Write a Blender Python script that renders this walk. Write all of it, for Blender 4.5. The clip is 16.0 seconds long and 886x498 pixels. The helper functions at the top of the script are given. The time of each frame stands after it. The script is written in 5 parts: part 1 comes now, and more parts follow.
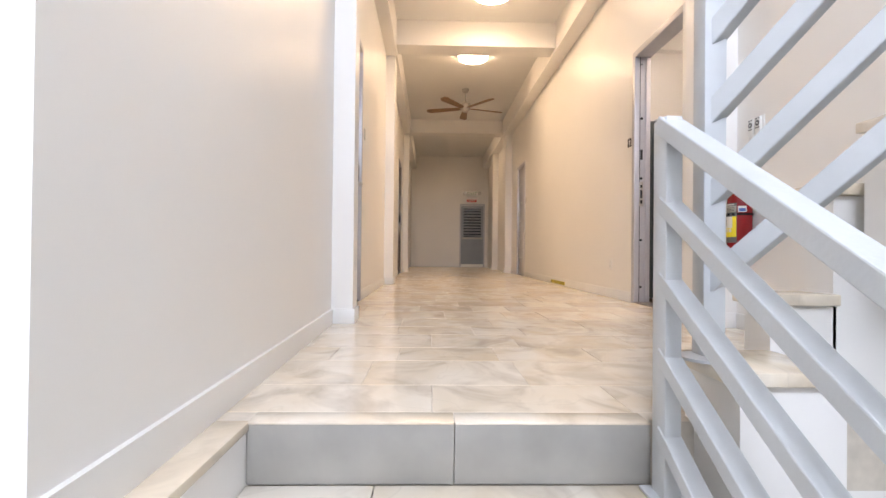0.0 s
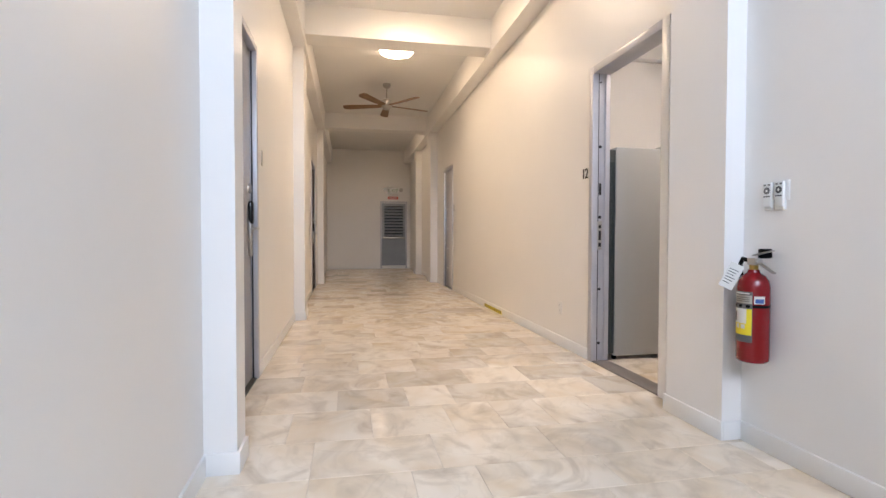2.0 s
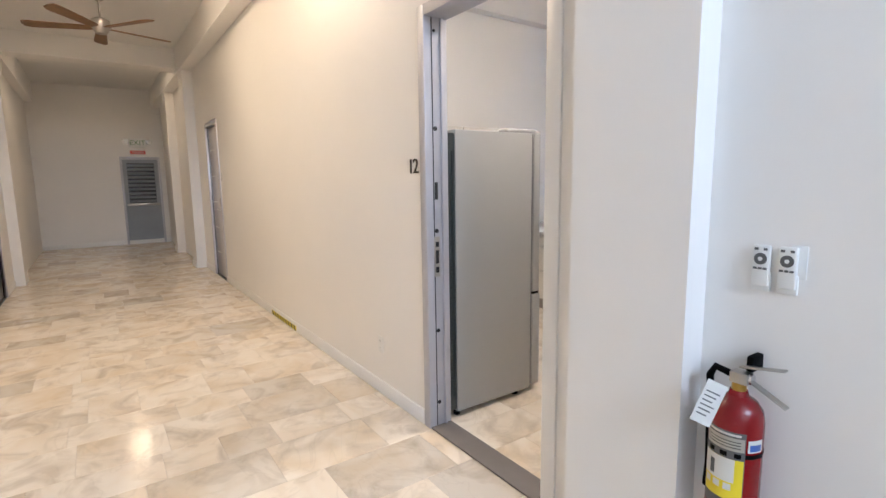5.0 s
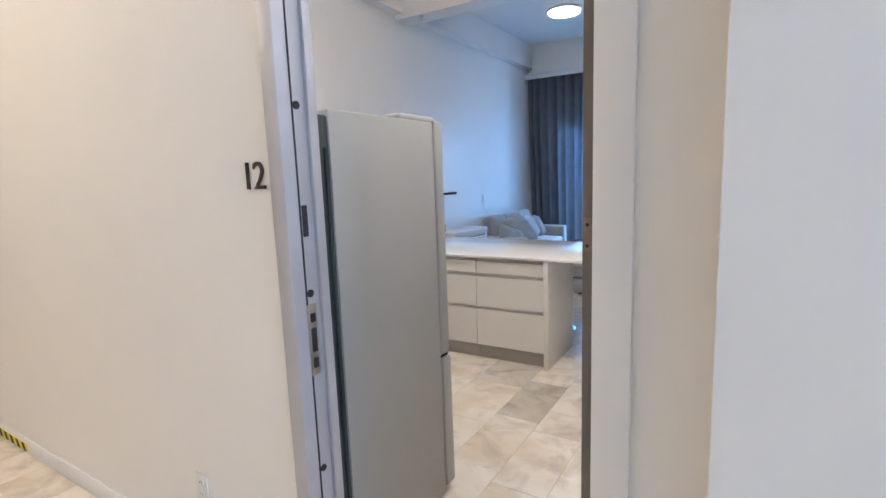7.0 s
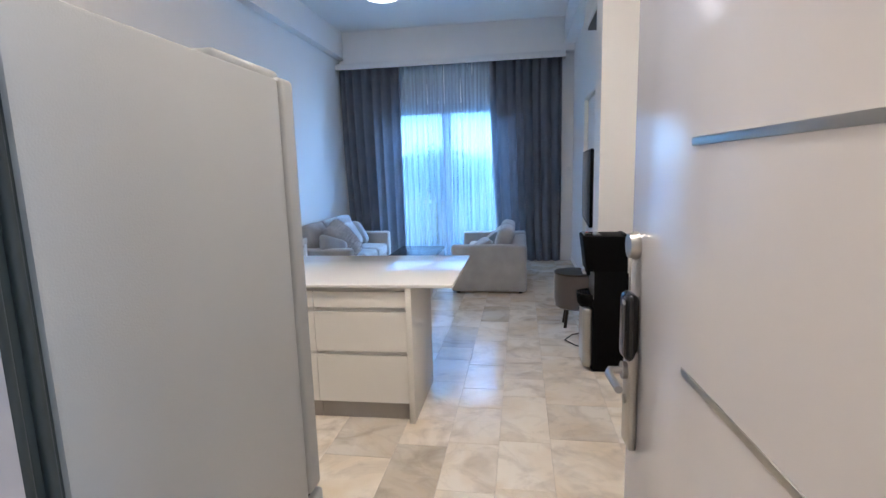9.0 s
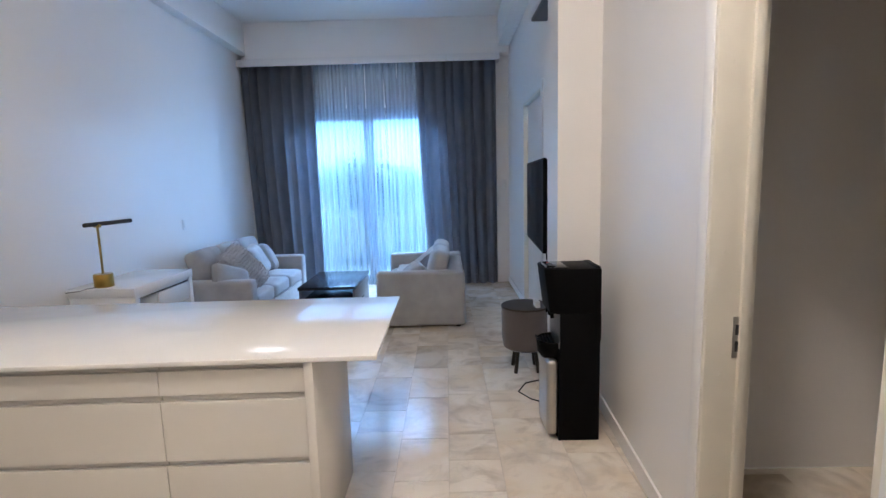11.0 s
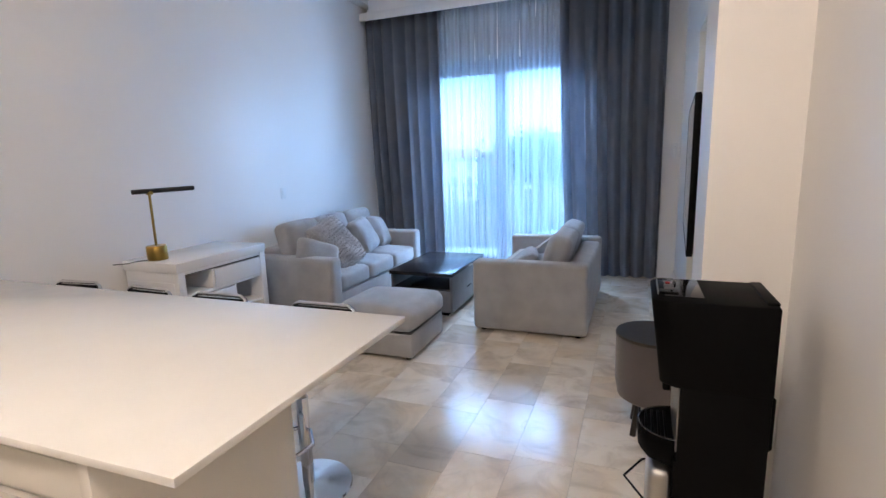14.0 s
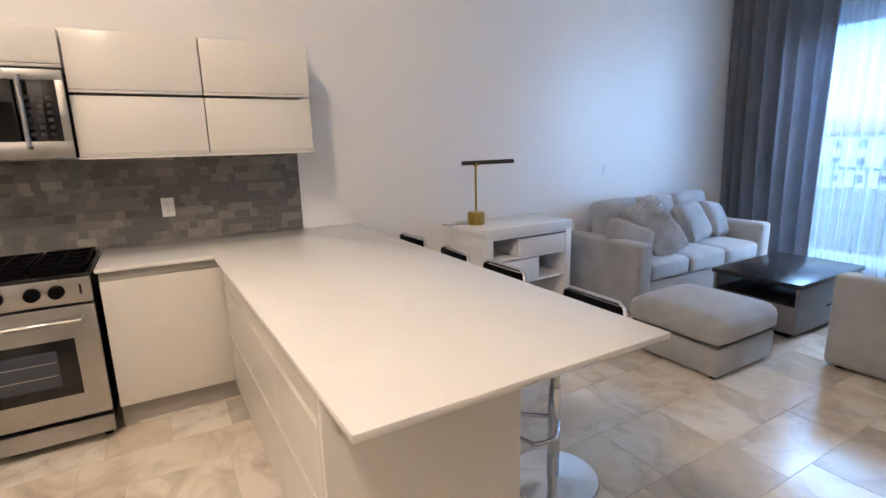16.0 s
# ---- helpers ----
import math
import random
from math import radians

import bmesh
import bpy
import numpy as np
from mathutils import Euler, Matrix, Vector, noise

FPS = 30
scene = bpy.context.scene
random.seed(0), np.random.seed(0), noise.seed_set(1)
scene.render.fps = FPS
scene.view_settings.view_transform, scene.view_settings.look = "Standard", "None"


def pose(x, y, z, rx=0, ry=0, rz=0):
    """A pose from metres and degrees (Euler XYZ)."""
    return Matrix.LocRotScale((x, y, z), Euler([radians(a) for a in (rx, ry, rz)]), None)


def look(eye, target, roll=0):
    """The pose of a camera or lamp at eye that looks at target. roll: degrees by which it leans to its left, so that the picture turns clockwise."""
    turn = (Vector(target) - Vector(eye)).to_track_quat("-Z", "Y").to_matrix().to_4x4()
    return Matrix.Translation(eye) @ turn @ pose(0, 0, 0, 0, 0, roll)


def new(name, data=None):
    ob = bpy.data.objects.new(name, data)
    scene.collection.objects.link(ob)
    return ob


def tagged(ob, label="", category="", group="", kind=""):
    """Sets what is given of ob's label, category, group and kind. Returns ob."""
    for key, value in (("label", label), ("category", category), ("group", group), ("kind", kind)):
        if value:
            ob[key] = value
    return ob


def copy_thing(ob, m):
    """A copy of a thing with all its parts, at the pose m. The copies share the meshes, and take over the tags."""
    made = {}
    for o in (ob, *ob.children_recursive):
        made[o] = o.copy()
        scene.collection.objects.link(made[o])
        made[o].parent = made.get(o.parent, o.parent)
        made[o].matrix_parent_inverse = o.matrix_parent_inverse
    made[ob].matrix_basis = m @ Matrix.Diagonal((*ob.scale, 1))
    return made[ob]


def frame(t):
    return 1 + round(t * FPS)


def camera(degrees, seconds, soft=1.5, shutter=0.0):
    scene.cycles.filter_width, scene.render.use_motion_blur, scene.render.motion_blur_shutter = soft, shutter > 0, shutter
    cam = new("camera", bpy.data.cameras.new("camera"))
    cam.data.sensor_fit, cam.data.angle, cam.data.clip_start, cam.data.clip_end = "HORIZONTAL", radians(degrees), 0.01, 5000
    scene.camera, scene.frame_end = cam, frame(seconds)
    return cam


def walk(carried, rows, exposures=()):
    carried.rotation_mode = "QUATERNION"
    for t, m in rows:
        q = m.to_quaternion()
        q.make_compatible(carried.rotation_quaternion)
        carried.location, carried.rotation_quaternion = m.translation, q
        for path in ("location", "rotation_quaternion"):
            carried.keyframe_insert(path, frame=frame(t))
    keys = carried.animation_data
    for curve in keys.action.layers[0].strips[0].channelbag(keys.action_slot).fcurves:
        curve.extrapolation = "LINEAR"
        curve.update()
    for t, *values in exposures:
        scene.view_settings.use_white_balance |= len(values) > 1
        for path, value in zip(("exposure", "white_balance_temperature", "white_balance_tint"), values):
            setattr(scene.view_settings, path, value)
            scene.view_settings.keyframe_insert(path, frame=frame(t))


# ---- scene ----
cam = camera(83.7, 16.0)
PATH = [
    (0, (-0.051, 0.035, 0.469), (0.0, 2.034, 0.487), 0.6),
    (0.5, (-0.114, 0.266, 0.624), (0.021, 2.262, 0.64), 0.2),
    (1, (-0.097, 0.524, 0.764), (0.092, 2.515, 0.788), 0.2),
    (1.5, (-0.077, 0.765, 0.917), (0.194, 2.747, 0.922), 0.1),
    (2, (-0.068, 0.992, 1.065), (0.308, 2.956, 1.014), 0.1),
    (2.5, (0.018, 1.232, 1.15), (0.501, 3.17, 1.049), 0.1),
    (3, (0.081, 1.461, 1.255), (0.689, 3.359, 1.087), 0.0),
    (3.5, (0.118, 1.68, 1.391), (0.849, 3.527, 1.163), -0.1),
    (4, (0.226, 1.89, 1.466), (1.078, 3.682, 1.216), -0.3),
    (6.5, (0.702, 3.387, 1.569), (2.262, 4.605, 1.275), -1.8),
    (7, (0.924, 3.659, 1.590), (2.601, 4.708, 1.299), -2.1),
    (7.5, (1.124, 3.917, 1.602), (2.911, 4.770, 1.312), -2.0),
    (8, (1.288, 4.080, 1.588), (3.149, 4.750, 1.297), -2.0),
    (8.5, (1.503, 4.194, 1.610), (3.418, 4.681, 1.303), -1.8),
    (9, (1.690, 4.317, 1.604), (3.640, 4.629, 1.292), -1.6),
    (9.5, (1.884, 4.410, 1.596), (3.854, 4.561, 1.288), -1.5),
    (10, (2.132, 4.430, 1.612), (4.113, 4.449, 1.341), -1.5),
    (12.5, (3.394, 4.33, 1.611), (5.375, 4.375, 1.343), -2.3),
    (13, (3.608, 4.168, 1.584), (5.571, 4.42, 1.295), -2.2),
    (13.5, (3.794, 4.07, 1.532), (5.717, 4.519, 1.212), -2.0),
    (14, (3.974, 3.907, 1.518), (5.805, 4.629, 1.158), -1.8),
    (14.5, (4.101, 3.754, 1.502), (5.81, 4.712, 1.103), -1.8),
    (15, (4.17, 3.652, 1.513), (5.707, 4.861, 1.094), -1.8),
    (15.5, (4.241, 3.714, 1.517), (5.526, 5.187, 1.094), -2.0),
    (16, (4.295, 3.819, 1.517), (5.268, 5.515, 1.096), -1.4),
]
walk(cam, [(t, look(eye, target, roll)) for t, eye, target, roll in PATH], exposures=[
    (0.0, 1.06, 6950, 22), (1.0, 0.95, 6400, 20), (2.5, 1.0, 6250, 19), (4.0, 1.03, 6050, 18), (6.5, 1.07, 5750, 14), (7.5, 0.87, 5450, 14), (8.5, 0.95, 5600, 15),
    (9.0, 1.0, 5700, 15), (10.0, 0.9, 5700, 16), (12.5, 1.14, 6400, 18), (14.5, 1.13, 6450, 20), (16.0, 1.15, 6800, 20)])

# strengths of the lamps and of the daylight
SKY, DAY_ROOM, DAY_SIDE, DAY_STAIR = 0.155, 420.0, 160.0, 178.0
LAMP_HALL, LAMP_ROOM, LAMP_KITCHEN_ADDED = 27.0, 3.5, 66.0

# ---- world, sun, large lights ----
world = bpy.data.worlds.new("sky")
world.use_nodes = True
scene.world = world
wn = world.node_tree
sky = wn.nodes.new("ShaderNodeTexSky")
sky.sky_type = "NISHITA"
sky.sun_disc = False
sky.sun_elevation = radians(52)
sky.sun_rotation = radians(-73)
wn.links.new(sky.outputs[0], wn.nodes["Background"].inputs[0])
wn.nodes["Background"].inputs[1].default_value = SKY

sun_data = bpy.data.lights.new("sun", "SUN")
sun_data.energy, sun_data.angle, sun_data.color = 4.0, radians(0.5), (1.0, 0.95, 0.87)
sun = new("sun", sun_data)
sun.matrix_world = look((-20, 6, 30), (0, 0, 0))


def area(name, eye, target, sx, sy, watts, color):
    d = bpy.data.lights.new(name, "AREA")
    d.shape, d.size, d.size_y, d.energy, d.color = "RECTANGLE", sx, sy, watts, color
    o = new(name, d)
    o.matrix_world = look(eye, target)
    return o


# daylight through the balcony door and through the tall window of the stairwell
area("balcony_daylight", (12.0, 5.6, 4.3), (8.6, 5.6, 0.9), 3.4, 2.2, DAY_ROOM, (0.60, 0.79, 1.0))
area("balcony_side_daylight", (12.6, 2.4, 1.9), (8.2, 7.2, 1.3), 2.4, 3.0, DAY_SIDE, (0.48, 0.72, 1.0))
area("stairwell_daylight", (0.2, -3.32, 4.6), (0.2, 3.0, 0.6), 2.5, 1.4, DAY_STAIR, (0.70, 0.85, 1.0))


# ---- materials ----
def nodes_of(name):
    m = bpy.data.materials.new(name)
    m.use_nodes = True
    nt = m.node_tree
    return m, nt, nt.nodes["Principled BSDF"]


def plain(name, color, rough=0.5, metal=0.0, vary=0.06, scale=8.0, bump=0.02, fine=120.0, spec=0.5, coat=0.0):
    """A painted, metal or plastic surface: soft tonal drift, fine grain and uneven gloss."""
    m, nt, b = nodes_of(name)
    n, l = nt.nodes, nt.links
    co = n.new("ShaderNodeTexCoord")
    big = n.new("ShaderNodeTexNoise")
    big.inputs["Scale"].default_value = scale
    big.inputs["Detail"].default_value = 4
    l.new(co.outputs["Object"], big.inputs["Vector"])
    small = n.new("ShaderNodeTexNoise")
    small.inputs["Scale"].default_value = fine
    small.inputs["Detail"].default_value = 3
    l.new(co.outputs["Object"], small.inputs["Vector"])
    ramp = n.new("ShaderNodeMapRange")
    ramp.inputs["From Min"].default_value, ramp.inputs["From Max"].default_value = 0.3, 0.7
    ramp.inputs["To Min"].default_value, ramp.inputs["To Max"].default_value = 1 - vary, 1 + vary
    l.new(big.outputs[0], ramp.inputs[0])
    mul = n.new("ShaderNodeVectorMath")
    mul.operation = "SCALE"
    mul.inputs[0].default_value = color
    l.new(ramp.outputs[0], mul.inputs["Scale"])
    l.new(mul.outputs[0], b.inputs["Base Color"])
    rr = n.new("ShaderNodeMapRange")
    rr.inputs["To Min"].default_value, rr.inputs["To Max"].default_value = max(0.02, rough - 0.03), min(1, rough + 0.03)
    l.new(big.outputs[0], rr.inputs[0])
    l.new(rr.outputs[0], b.inputs["Roughness"])
    b.inputs["Metallic"].default_value = metal
    b.inputs["Specular IOR Level"].default_value = spec
    b.inputs["Coat Weight"].default_value = coat
    if bump:
        bp = n.new("ShaderNodeBump")
        bp.inputs["Strength"].default_value = bump * 5
        bp.inputs["Distance"].default_value = 0.002
        l.new(small.outputs[0], bp.inputs["Height"])
        l.new(bp.outputs[0], b.inputs["Normal"])
    return m


def marble(name, light, warm, grey, rough, island=False):
    """Polished beige marble: cloudy warm stains and grey veins, each tile cut from another part of the stone."""
    m, nt, b = nodes_of(name)
    n, l = nt.nodes, nt.links
    geo = n.new("ShaderNodeNewGeometry")
    if island:
        rnd = geo.outputs["Random Per Island"]
    else:
        rnd = n.new("ShaderNodeObjectInfo").outputs["Random"]
    sh = n.new("ShaderNodeVectorMath")
    sh.operation = "SCALE"
    sh.inputs[0].default_value = (37.0, 91.0, 53.0)
    l.new(rnd, sh.inputs["Scale"])
    add = n.new("ShaderNodeVectorMath")
    l.new(geo.outputs["Position"], add.inputs[0])
    l.new(sh.outputs[0], add.inputs[1])
    st = n.new("ShaderNodeVectorMath")
    st.operation = "MULTIPLY"
    st.inputs[1].default_value = (1.2, 1.0, 1.0)
    l.new(add.outputs[0], st.inputs[0])

    def noise_tex(scale, detail, dist, rough_=0.55):
        t = n.new("ShaderNodeTexNoise")
        t.inputs["Scale"].default_value, t.inputs["Detail"].default_value = scale, detail
        t.inputs["Distortion"].default_value, t.inputs["Roughness"].default_value = dist, rough_
        l.new(st.outputs[0], t.inputs["Vector"])
        return t.outputs[0]

    def span(src, a, c, lo=0.0, hi=1.0):
        r = n.new("ShaderNodeMapRange")
        r.inputs["From Min"].default_value, r.inputs["From Max"].default_value = a, c
        r.inputs["To Min"].default_value, r.inputs["To Max"].default_value = lo, hi
        l.new(src, r.inputs[0])
        return r.outputs[0]

    def mix(fac, a, c):
        x = n.new("ShaderNodeMix")
        x.data_type = "RGBA"
        l.new(fac, x.inputs[0])
        for s, v in ((6, a), (7, c)):
            if isinstance(v, tuple):
                x.inputs[s].default_value = (*v, 1)
            else:
                l.new(v, x.inputs[s])
        return x.outputs[2]

    cloud = span(noise_tex(2.0, 3, 0.6), 0.40, 0.70)
    stain = span(noise_tex(3.2, 4, 1.2, 0.55), 0.47, 0.76, 0.0, 0.95)
    vein = noise_tex(1.6, 3, 1.2, 0.5)
    v1 = n.new("ShaderNodeMath")
    v1.operation = "SUBTRACT"
    v1.inputs[1].default_value = 0.5
    l.new(vein, v1.inputs[0])
    v2 = n.new("ShaderNodeMath")
    v2.operation = "ABSOLUTE"
    l.new(v1.outputs[0], v2.inputs[0])
    thin = span(v2.outputs[0], 0.0, 0.010, 0.14, 0.0)
    col = mix(cloud, light, warm)
    col = mix(stain, col, grey)
    col = mix(thin, col, tuple(0.75 * c for c in grey))
    # tone from tile to tile
    tone = span(rnd, 0.84, 1.0, 1.03, 0.76)
    mul = n.new("ShaderNodeVectorMath")
    mul.operation = "SCALE"
    l.new(col, mul.inputs[0])
    l.new(tone, mul.inputs["Scale"])
    l.new(mul.outputs[0], b.inputs["Base Color"])
    l.new(span(noise_tex(14, 4, 0), 0.3, 0.7, rough - 0.03, rough + 0.04), b.inputs["Roughness"])
    bp = n.new("ShaderNodeBump")
    bp.inputs["Strength"].default_value, bp.inputs["Distance"].default_value = 0.02, 0.002
    l.new(noise_tex(3.0, 2, 0), bp.inputs["Height"])
    l.new(bp.outputs[0], b.inputs["Normal"])
    return m


def fabric(name, color, rough=0.95, vary=0.12, weave=420.0, sheen=0.3, bump=0.5):
    """Woven upholstery: thread grain and worn lighter patches."""
    m, nt, b = nodes_of(name)
    n, l = nt.nodes, nt.links
    co = n.new("ShaderNodeTexCoord")
    big = n.new("ShaderNodeTexNoise")
    big.inputs["Scale"].default_value, big.inputs["Detail"].default_value = 5, 4
    thread = n.new("ShaderNodeTexNoise")
    thread.inputs["Scale"].default_value, thread.inputs["Detail"].default_value = weave, 2
    l.new(co.outputs["Object"], big.inputs["Vector"])
    l.new(co.outputs["Object"], thread.inputs["Vector"])
    r = n.new("ShaderNodeMapRange")
    r.inputs["From Min"].default_value, r.inputs["From Max"].default_value = 0.3, 0.7
    r.inputs["To Min"].default_value, r.inputs["To Max"].default_value = 1 - vary, 1 + vary
    l.new(big.outputs[0], r.inputs[0])
    r2 = n.new("ShaderNodeMapRange")
    r2.inputs["To Min"].default_value, r2.inputs["To Max"].default_value = 0.75, 1.25
    l.new(thread.outputs[0], r2.inputs[0])
    mm = n.new("ShaderNodeMath")
    mm.operation = "MULTIPLY"
    l.new(r.outputs[0], mm.inputs[0])
    l.new(r2.outputs[0], mm.inputs[1])
    mul = n.new("ShaderNodeVectorMath")
    mul.operation = "SCALE"
    mul.inputs[0].default_value = color
    l.new(mm.outputs[0], mul.inputs["Scale"])
    l.new(mul.outputs[0], b.inputs["Base Color"])
    b.inputs["Roughness"].default_value = rough
    b.inputs["Sheen Weight"].default_value = sheen
    bp = n.new("ShaderNodeBump")
    bp.inputs["Strength"].default_value, bp.inputs["Distance"].default_value = bump, 0.002
    l.new(thread.outputs[0], bp.inputs["Height"])
    l.new(bp.outputs[0], b.inputs["Normal"])
    return m


def glow(name, color, strength):
    m, nt, b = nodes_of(name)
    b.inputs["Base Color"].default_value = (0.9, 0.9, 0.88, 1)
    b.inputs["Emission Color"].default_value = (*color, 1)
    b.inputs["Emission Strength"].default_value = strength
    return m


def sheer_cloth(name):
    """Voile, denser where the gathered cloth lies doubled in upright pleats."""
    m, nt, b = nodes_of(name)
    n, l = nt.nodes, nt.links
    tr, tl, mx = n.new("ShaderNodeBsdfTransparent"), n.new("ShaderNodeBsdfTranslucent"), n.new("ShaderNodeMixShader")
    df, mx2 = n.new("ShaderNodeBsdfDiffuse"), n.new("ShaderNodeMixShader")
    tr.inputs[0].default_value = (0.86, 0.92, 0.97, 1)
    # White cloth; the daylight's blue is put into its translucent colour.
    tl.inputs[0].default_value = (0.42, 0.68, 0.95, 1)
    df.inputs[0].default_value = (0.82, 0.84, 0.88, 1)
    co = n.new("ShaderNodeTexCoord")
    st = n.new("ShaderNodeVectorMath")
    st.operation = "MULTIPLY"
    st.inputs[1].default_value = (0.0, 1.0, 0.02)
    l.new(co.outputs["Object"], st.inputs[0])
    th = n.new("ShaderNodeTexNoise")
    th.inputs["Scale"].default_value, th.inputs["Detail"].default_value = 17, 1
    l.new(st.outputs[0], th.inputs["Vector"])
    r = n.new("ShaderNodeMapRange")
    r.inputs["From Min"].default_value, r.inputs["From Max"].default_value = 0.32, 0.68
    r.inputs["To Min"].default_value, r.inputs["To Max"].default_value = 0.27, 0.41
    l.new(th.outputs[0], r.inputs[0])
    mx2.inputs[0].default_value = 0.5
    l.new(tl.outputs[0], mx2.inputs[1])
    l.new(df.outputs[0], mx2.inputs[2])
    l.new(r.outputs[0], mx.inputs[0])
    l.new(tr.outputs[0], mx.inputs[1])
    l.new(mx2.outputs[0], mx.inputs[2])
    l.new(mx.outputs[0], n["Material Output"].inputs["Surface"])
    return m


def glass(name, color=(0.9, 0.95, 0.97), rough=0.0):
    m, nt, b = nodes_of(name)
    b.inputs["Base Color"].default_value = (*color, 1)
    b.inputs["Roughness"].default_value = rough
    b.inputs["Transmission Weight"].default_value = 1.0
    b.inputs["IOR"].default_value = 1.05
    return m


M_WALL = plain("white_wall_paint", (0.83, 0.81, 0.78), 0.38, vary=0.015, scale=1.2, bump=0.03, fine=60)
M_CEIL = plain("white_ceiling_paint", (0.80, 0.79, 0.77), 0.6, vary=0.015, scale=1.0, bump=0.03, fine=60)
M_TRIM = plain("white_satin_trim", (0.80, 0.79, 0.77), 0.3, vary=0.02, scale=3)
M_TILE = marble("polished_marble", (0.81, 0.745, 0.645), (0.70, 0.585, 0.435), (0.50, 0.425, 0.335), 0.16)
M_TILE_FAR = marble("polished_marble_joined", (0.81, 0.745, 0.645), (0.70, 0.585, 0.435), (0.50, 0.425, 0.335), 0.16, island=True)
# Riser marble greyed to hold the risers' shade; treads keep the light tile.
M_STEP = plain("stair_marble_shaded_grey", (0.36, 0.345, 0.315), 0.3, vary=0.14, scale=4.5, bump=0.01)
M_GROUT = plain("beige_grout", (0.60, 0.54, 0.46), 0.9, vary=0.1, scale=20)
M_RAIL = plain("white_painted_steel", (0.55, 0.57, 0.585), 0.35, vary=0.03, scale=14, bump=0.05, fine=90)
M_DOOR = plain("pale_grey_door_paint", (0.68, 0.665, 0.68), 0.17, vary=0.015, scale=2.5, bump=0)
M_FRAME = plain("light_grey_metal_frame", (0.50, 0.50, 0.54), 0.38, metal=0.3, vary=0.04, scale=6)
M_EXIT = plain("blue_grey_door_paint", (0.27, 0.30, 0.335), 0.45, vary=0.05, scale=4)
M_CREAM = plain("cream_gloss_jamb", (0.74, 0.70, 0.60), 0.3, vary=0.03, scale=5)
# The threshold's own taupe; on the leaf's hinge edge it stands for shade.
M_EDGE = plain("taupe_threshold_and_edge_shade", (0.17, 0.152, 0.142), 0.5, vary=0.06, scale=6)
M_HINGE = plain("worn_bronze", (0.27, 0.22, 0.17), 0.42, metal=0.8, vary=0.15)
M_DARK = plain("dark_rubber_and_gap_shade", (0.02, 0.02, 0.022), 0.7, vary=0.1)
M_STEEL = plain("brushed_steel", (0.44, 0.43, 0.41), 0.3, metal=1.0, vary=0.06, scale=10, bump=0.03, fine=250)
M_NICKEL = plain("satin_nickel", (0.46, 0.44, 0.41), 0.35, metal=1.0, vary=0.08, scale=10)
M_CHROME = plain("chrome", (0.75, 0.75, 0.76), 0.12, metal=1.0, vary=0.03)
M_BLACK = plain("black_plastic", (0.003, 0.003, 0.0033), 0.55, vary=0.1, scale=6, spec=0.06)
M_BLACKG = plain("black_gloss", (0.006, 0.006, 0.007), 0.07, vary=0.05, scale=4, bump=0)
M_WHITEP = plain("white_plastic", (0.78, 0.78, 0.76), 0.35, vary=0.02)
M_RED = plain("red_enamel", (0.21, 0.004, 0.007), 0.22, vary=0.05, scale=10, bump=0.01)
M_YELLOW = plain("yellow_label", (0.78, 0.62, 0.02), 0.5, vary=0.04)
M_PAPER = plain("white_paper", (0.66, 0.65, 0.61), 0.7, vary=0.04)
M_BLUE = plain("blue_print", (0.04, 0.10, 0.32), 0.5, vary=0.04)
M_GREYP = plain("dark_grey_print_and_shade", (0.10, 0.10, 0.10), 0.6, vary=0.05)
M_REDS = plain("red_sign", (0.55, 0.03, 0.03), 0.5, vary=0.04)
M_GREEN = plain("dull_green_letters", (0.10, 0.22, 0.10), 0.5, vary=0.05)
M_BRONZE = plain("dark_bronze", (0.055, 0.045, 0.036), 0.45, metal=0.6, vary=0.1)
M_BLADE = plain("walnut_fan_blade", (0.20, 0.105, 0.05), 0.45, vary=0.25, scale=14)
M_FRIDGE = plain("grey_fridge_enamel", (0.42, 0.425, 0.415), 0.42, metal=0.1, vary=0.015, scale=3, bump=0.04, fine=300)
M_FRIDGE_B = plain("dark_fridge_back", (0.035, 0.045, 0.045), 0.5, vary=0.1)
M_COUNTER = plain("white_quartz", (0.80, 0.785, 0.745), 0.09, vary=0.015, scale=6, bump=0)
M_CAB = plain("cream_lacquer", (0.73, 0.70, 0.64), 0.2, vary=0.012, scale=3, bump=0)
# Cream darkened for the shade in the grip channels; carcasses share it.
M_CAB_IN = plain("cream_darkened_for_shade", (0.60, 0.575, 0.53), 0.5, vary=0.03)
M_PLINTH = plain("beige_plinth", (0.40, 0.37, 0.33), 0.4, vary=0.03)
M_LACQ = plain("white_lacquer", (0.80, 0.80, 0.80), 0.22, vary=0.012, scale=3, bump=0)
M_SOFA = fabric("light_grey_upholstery", (0.37, 0.37, 0.375))
M_PILLOW = fabric("grey_pillow_cloth", (0.33, 0.33, 0.335))
M_FUR = fabric("grey_faux_fur", (0.40, 0.40, 0.41), vary=0.2, weave=160, sheen=0.8, bump=1.0)
M_THROW = fabric("cream_throw_cloth", (0.62, 0.60, 0.57))
M_CURTAIN = fabric("slate_curtain_cloth", (0.225, 0.25, 0.295), vary=0.08, weave=300)
M_TAUPE = fabric("taupe_felt", (0.105, 0.088, 0.085), vary=0.1)
M_SHEER = sheer_cloth("white_sheer_voile")
M_TABLE = plain("black_brown_veneer", (0.014, 0.012, 0.013), 0.22, vary=0.2, scale=12)
M_BRASS = plain("aged_brass", (0.42, 0.27, 0.07), 0.3, metal=1.0, vary=0.12, scale=16)
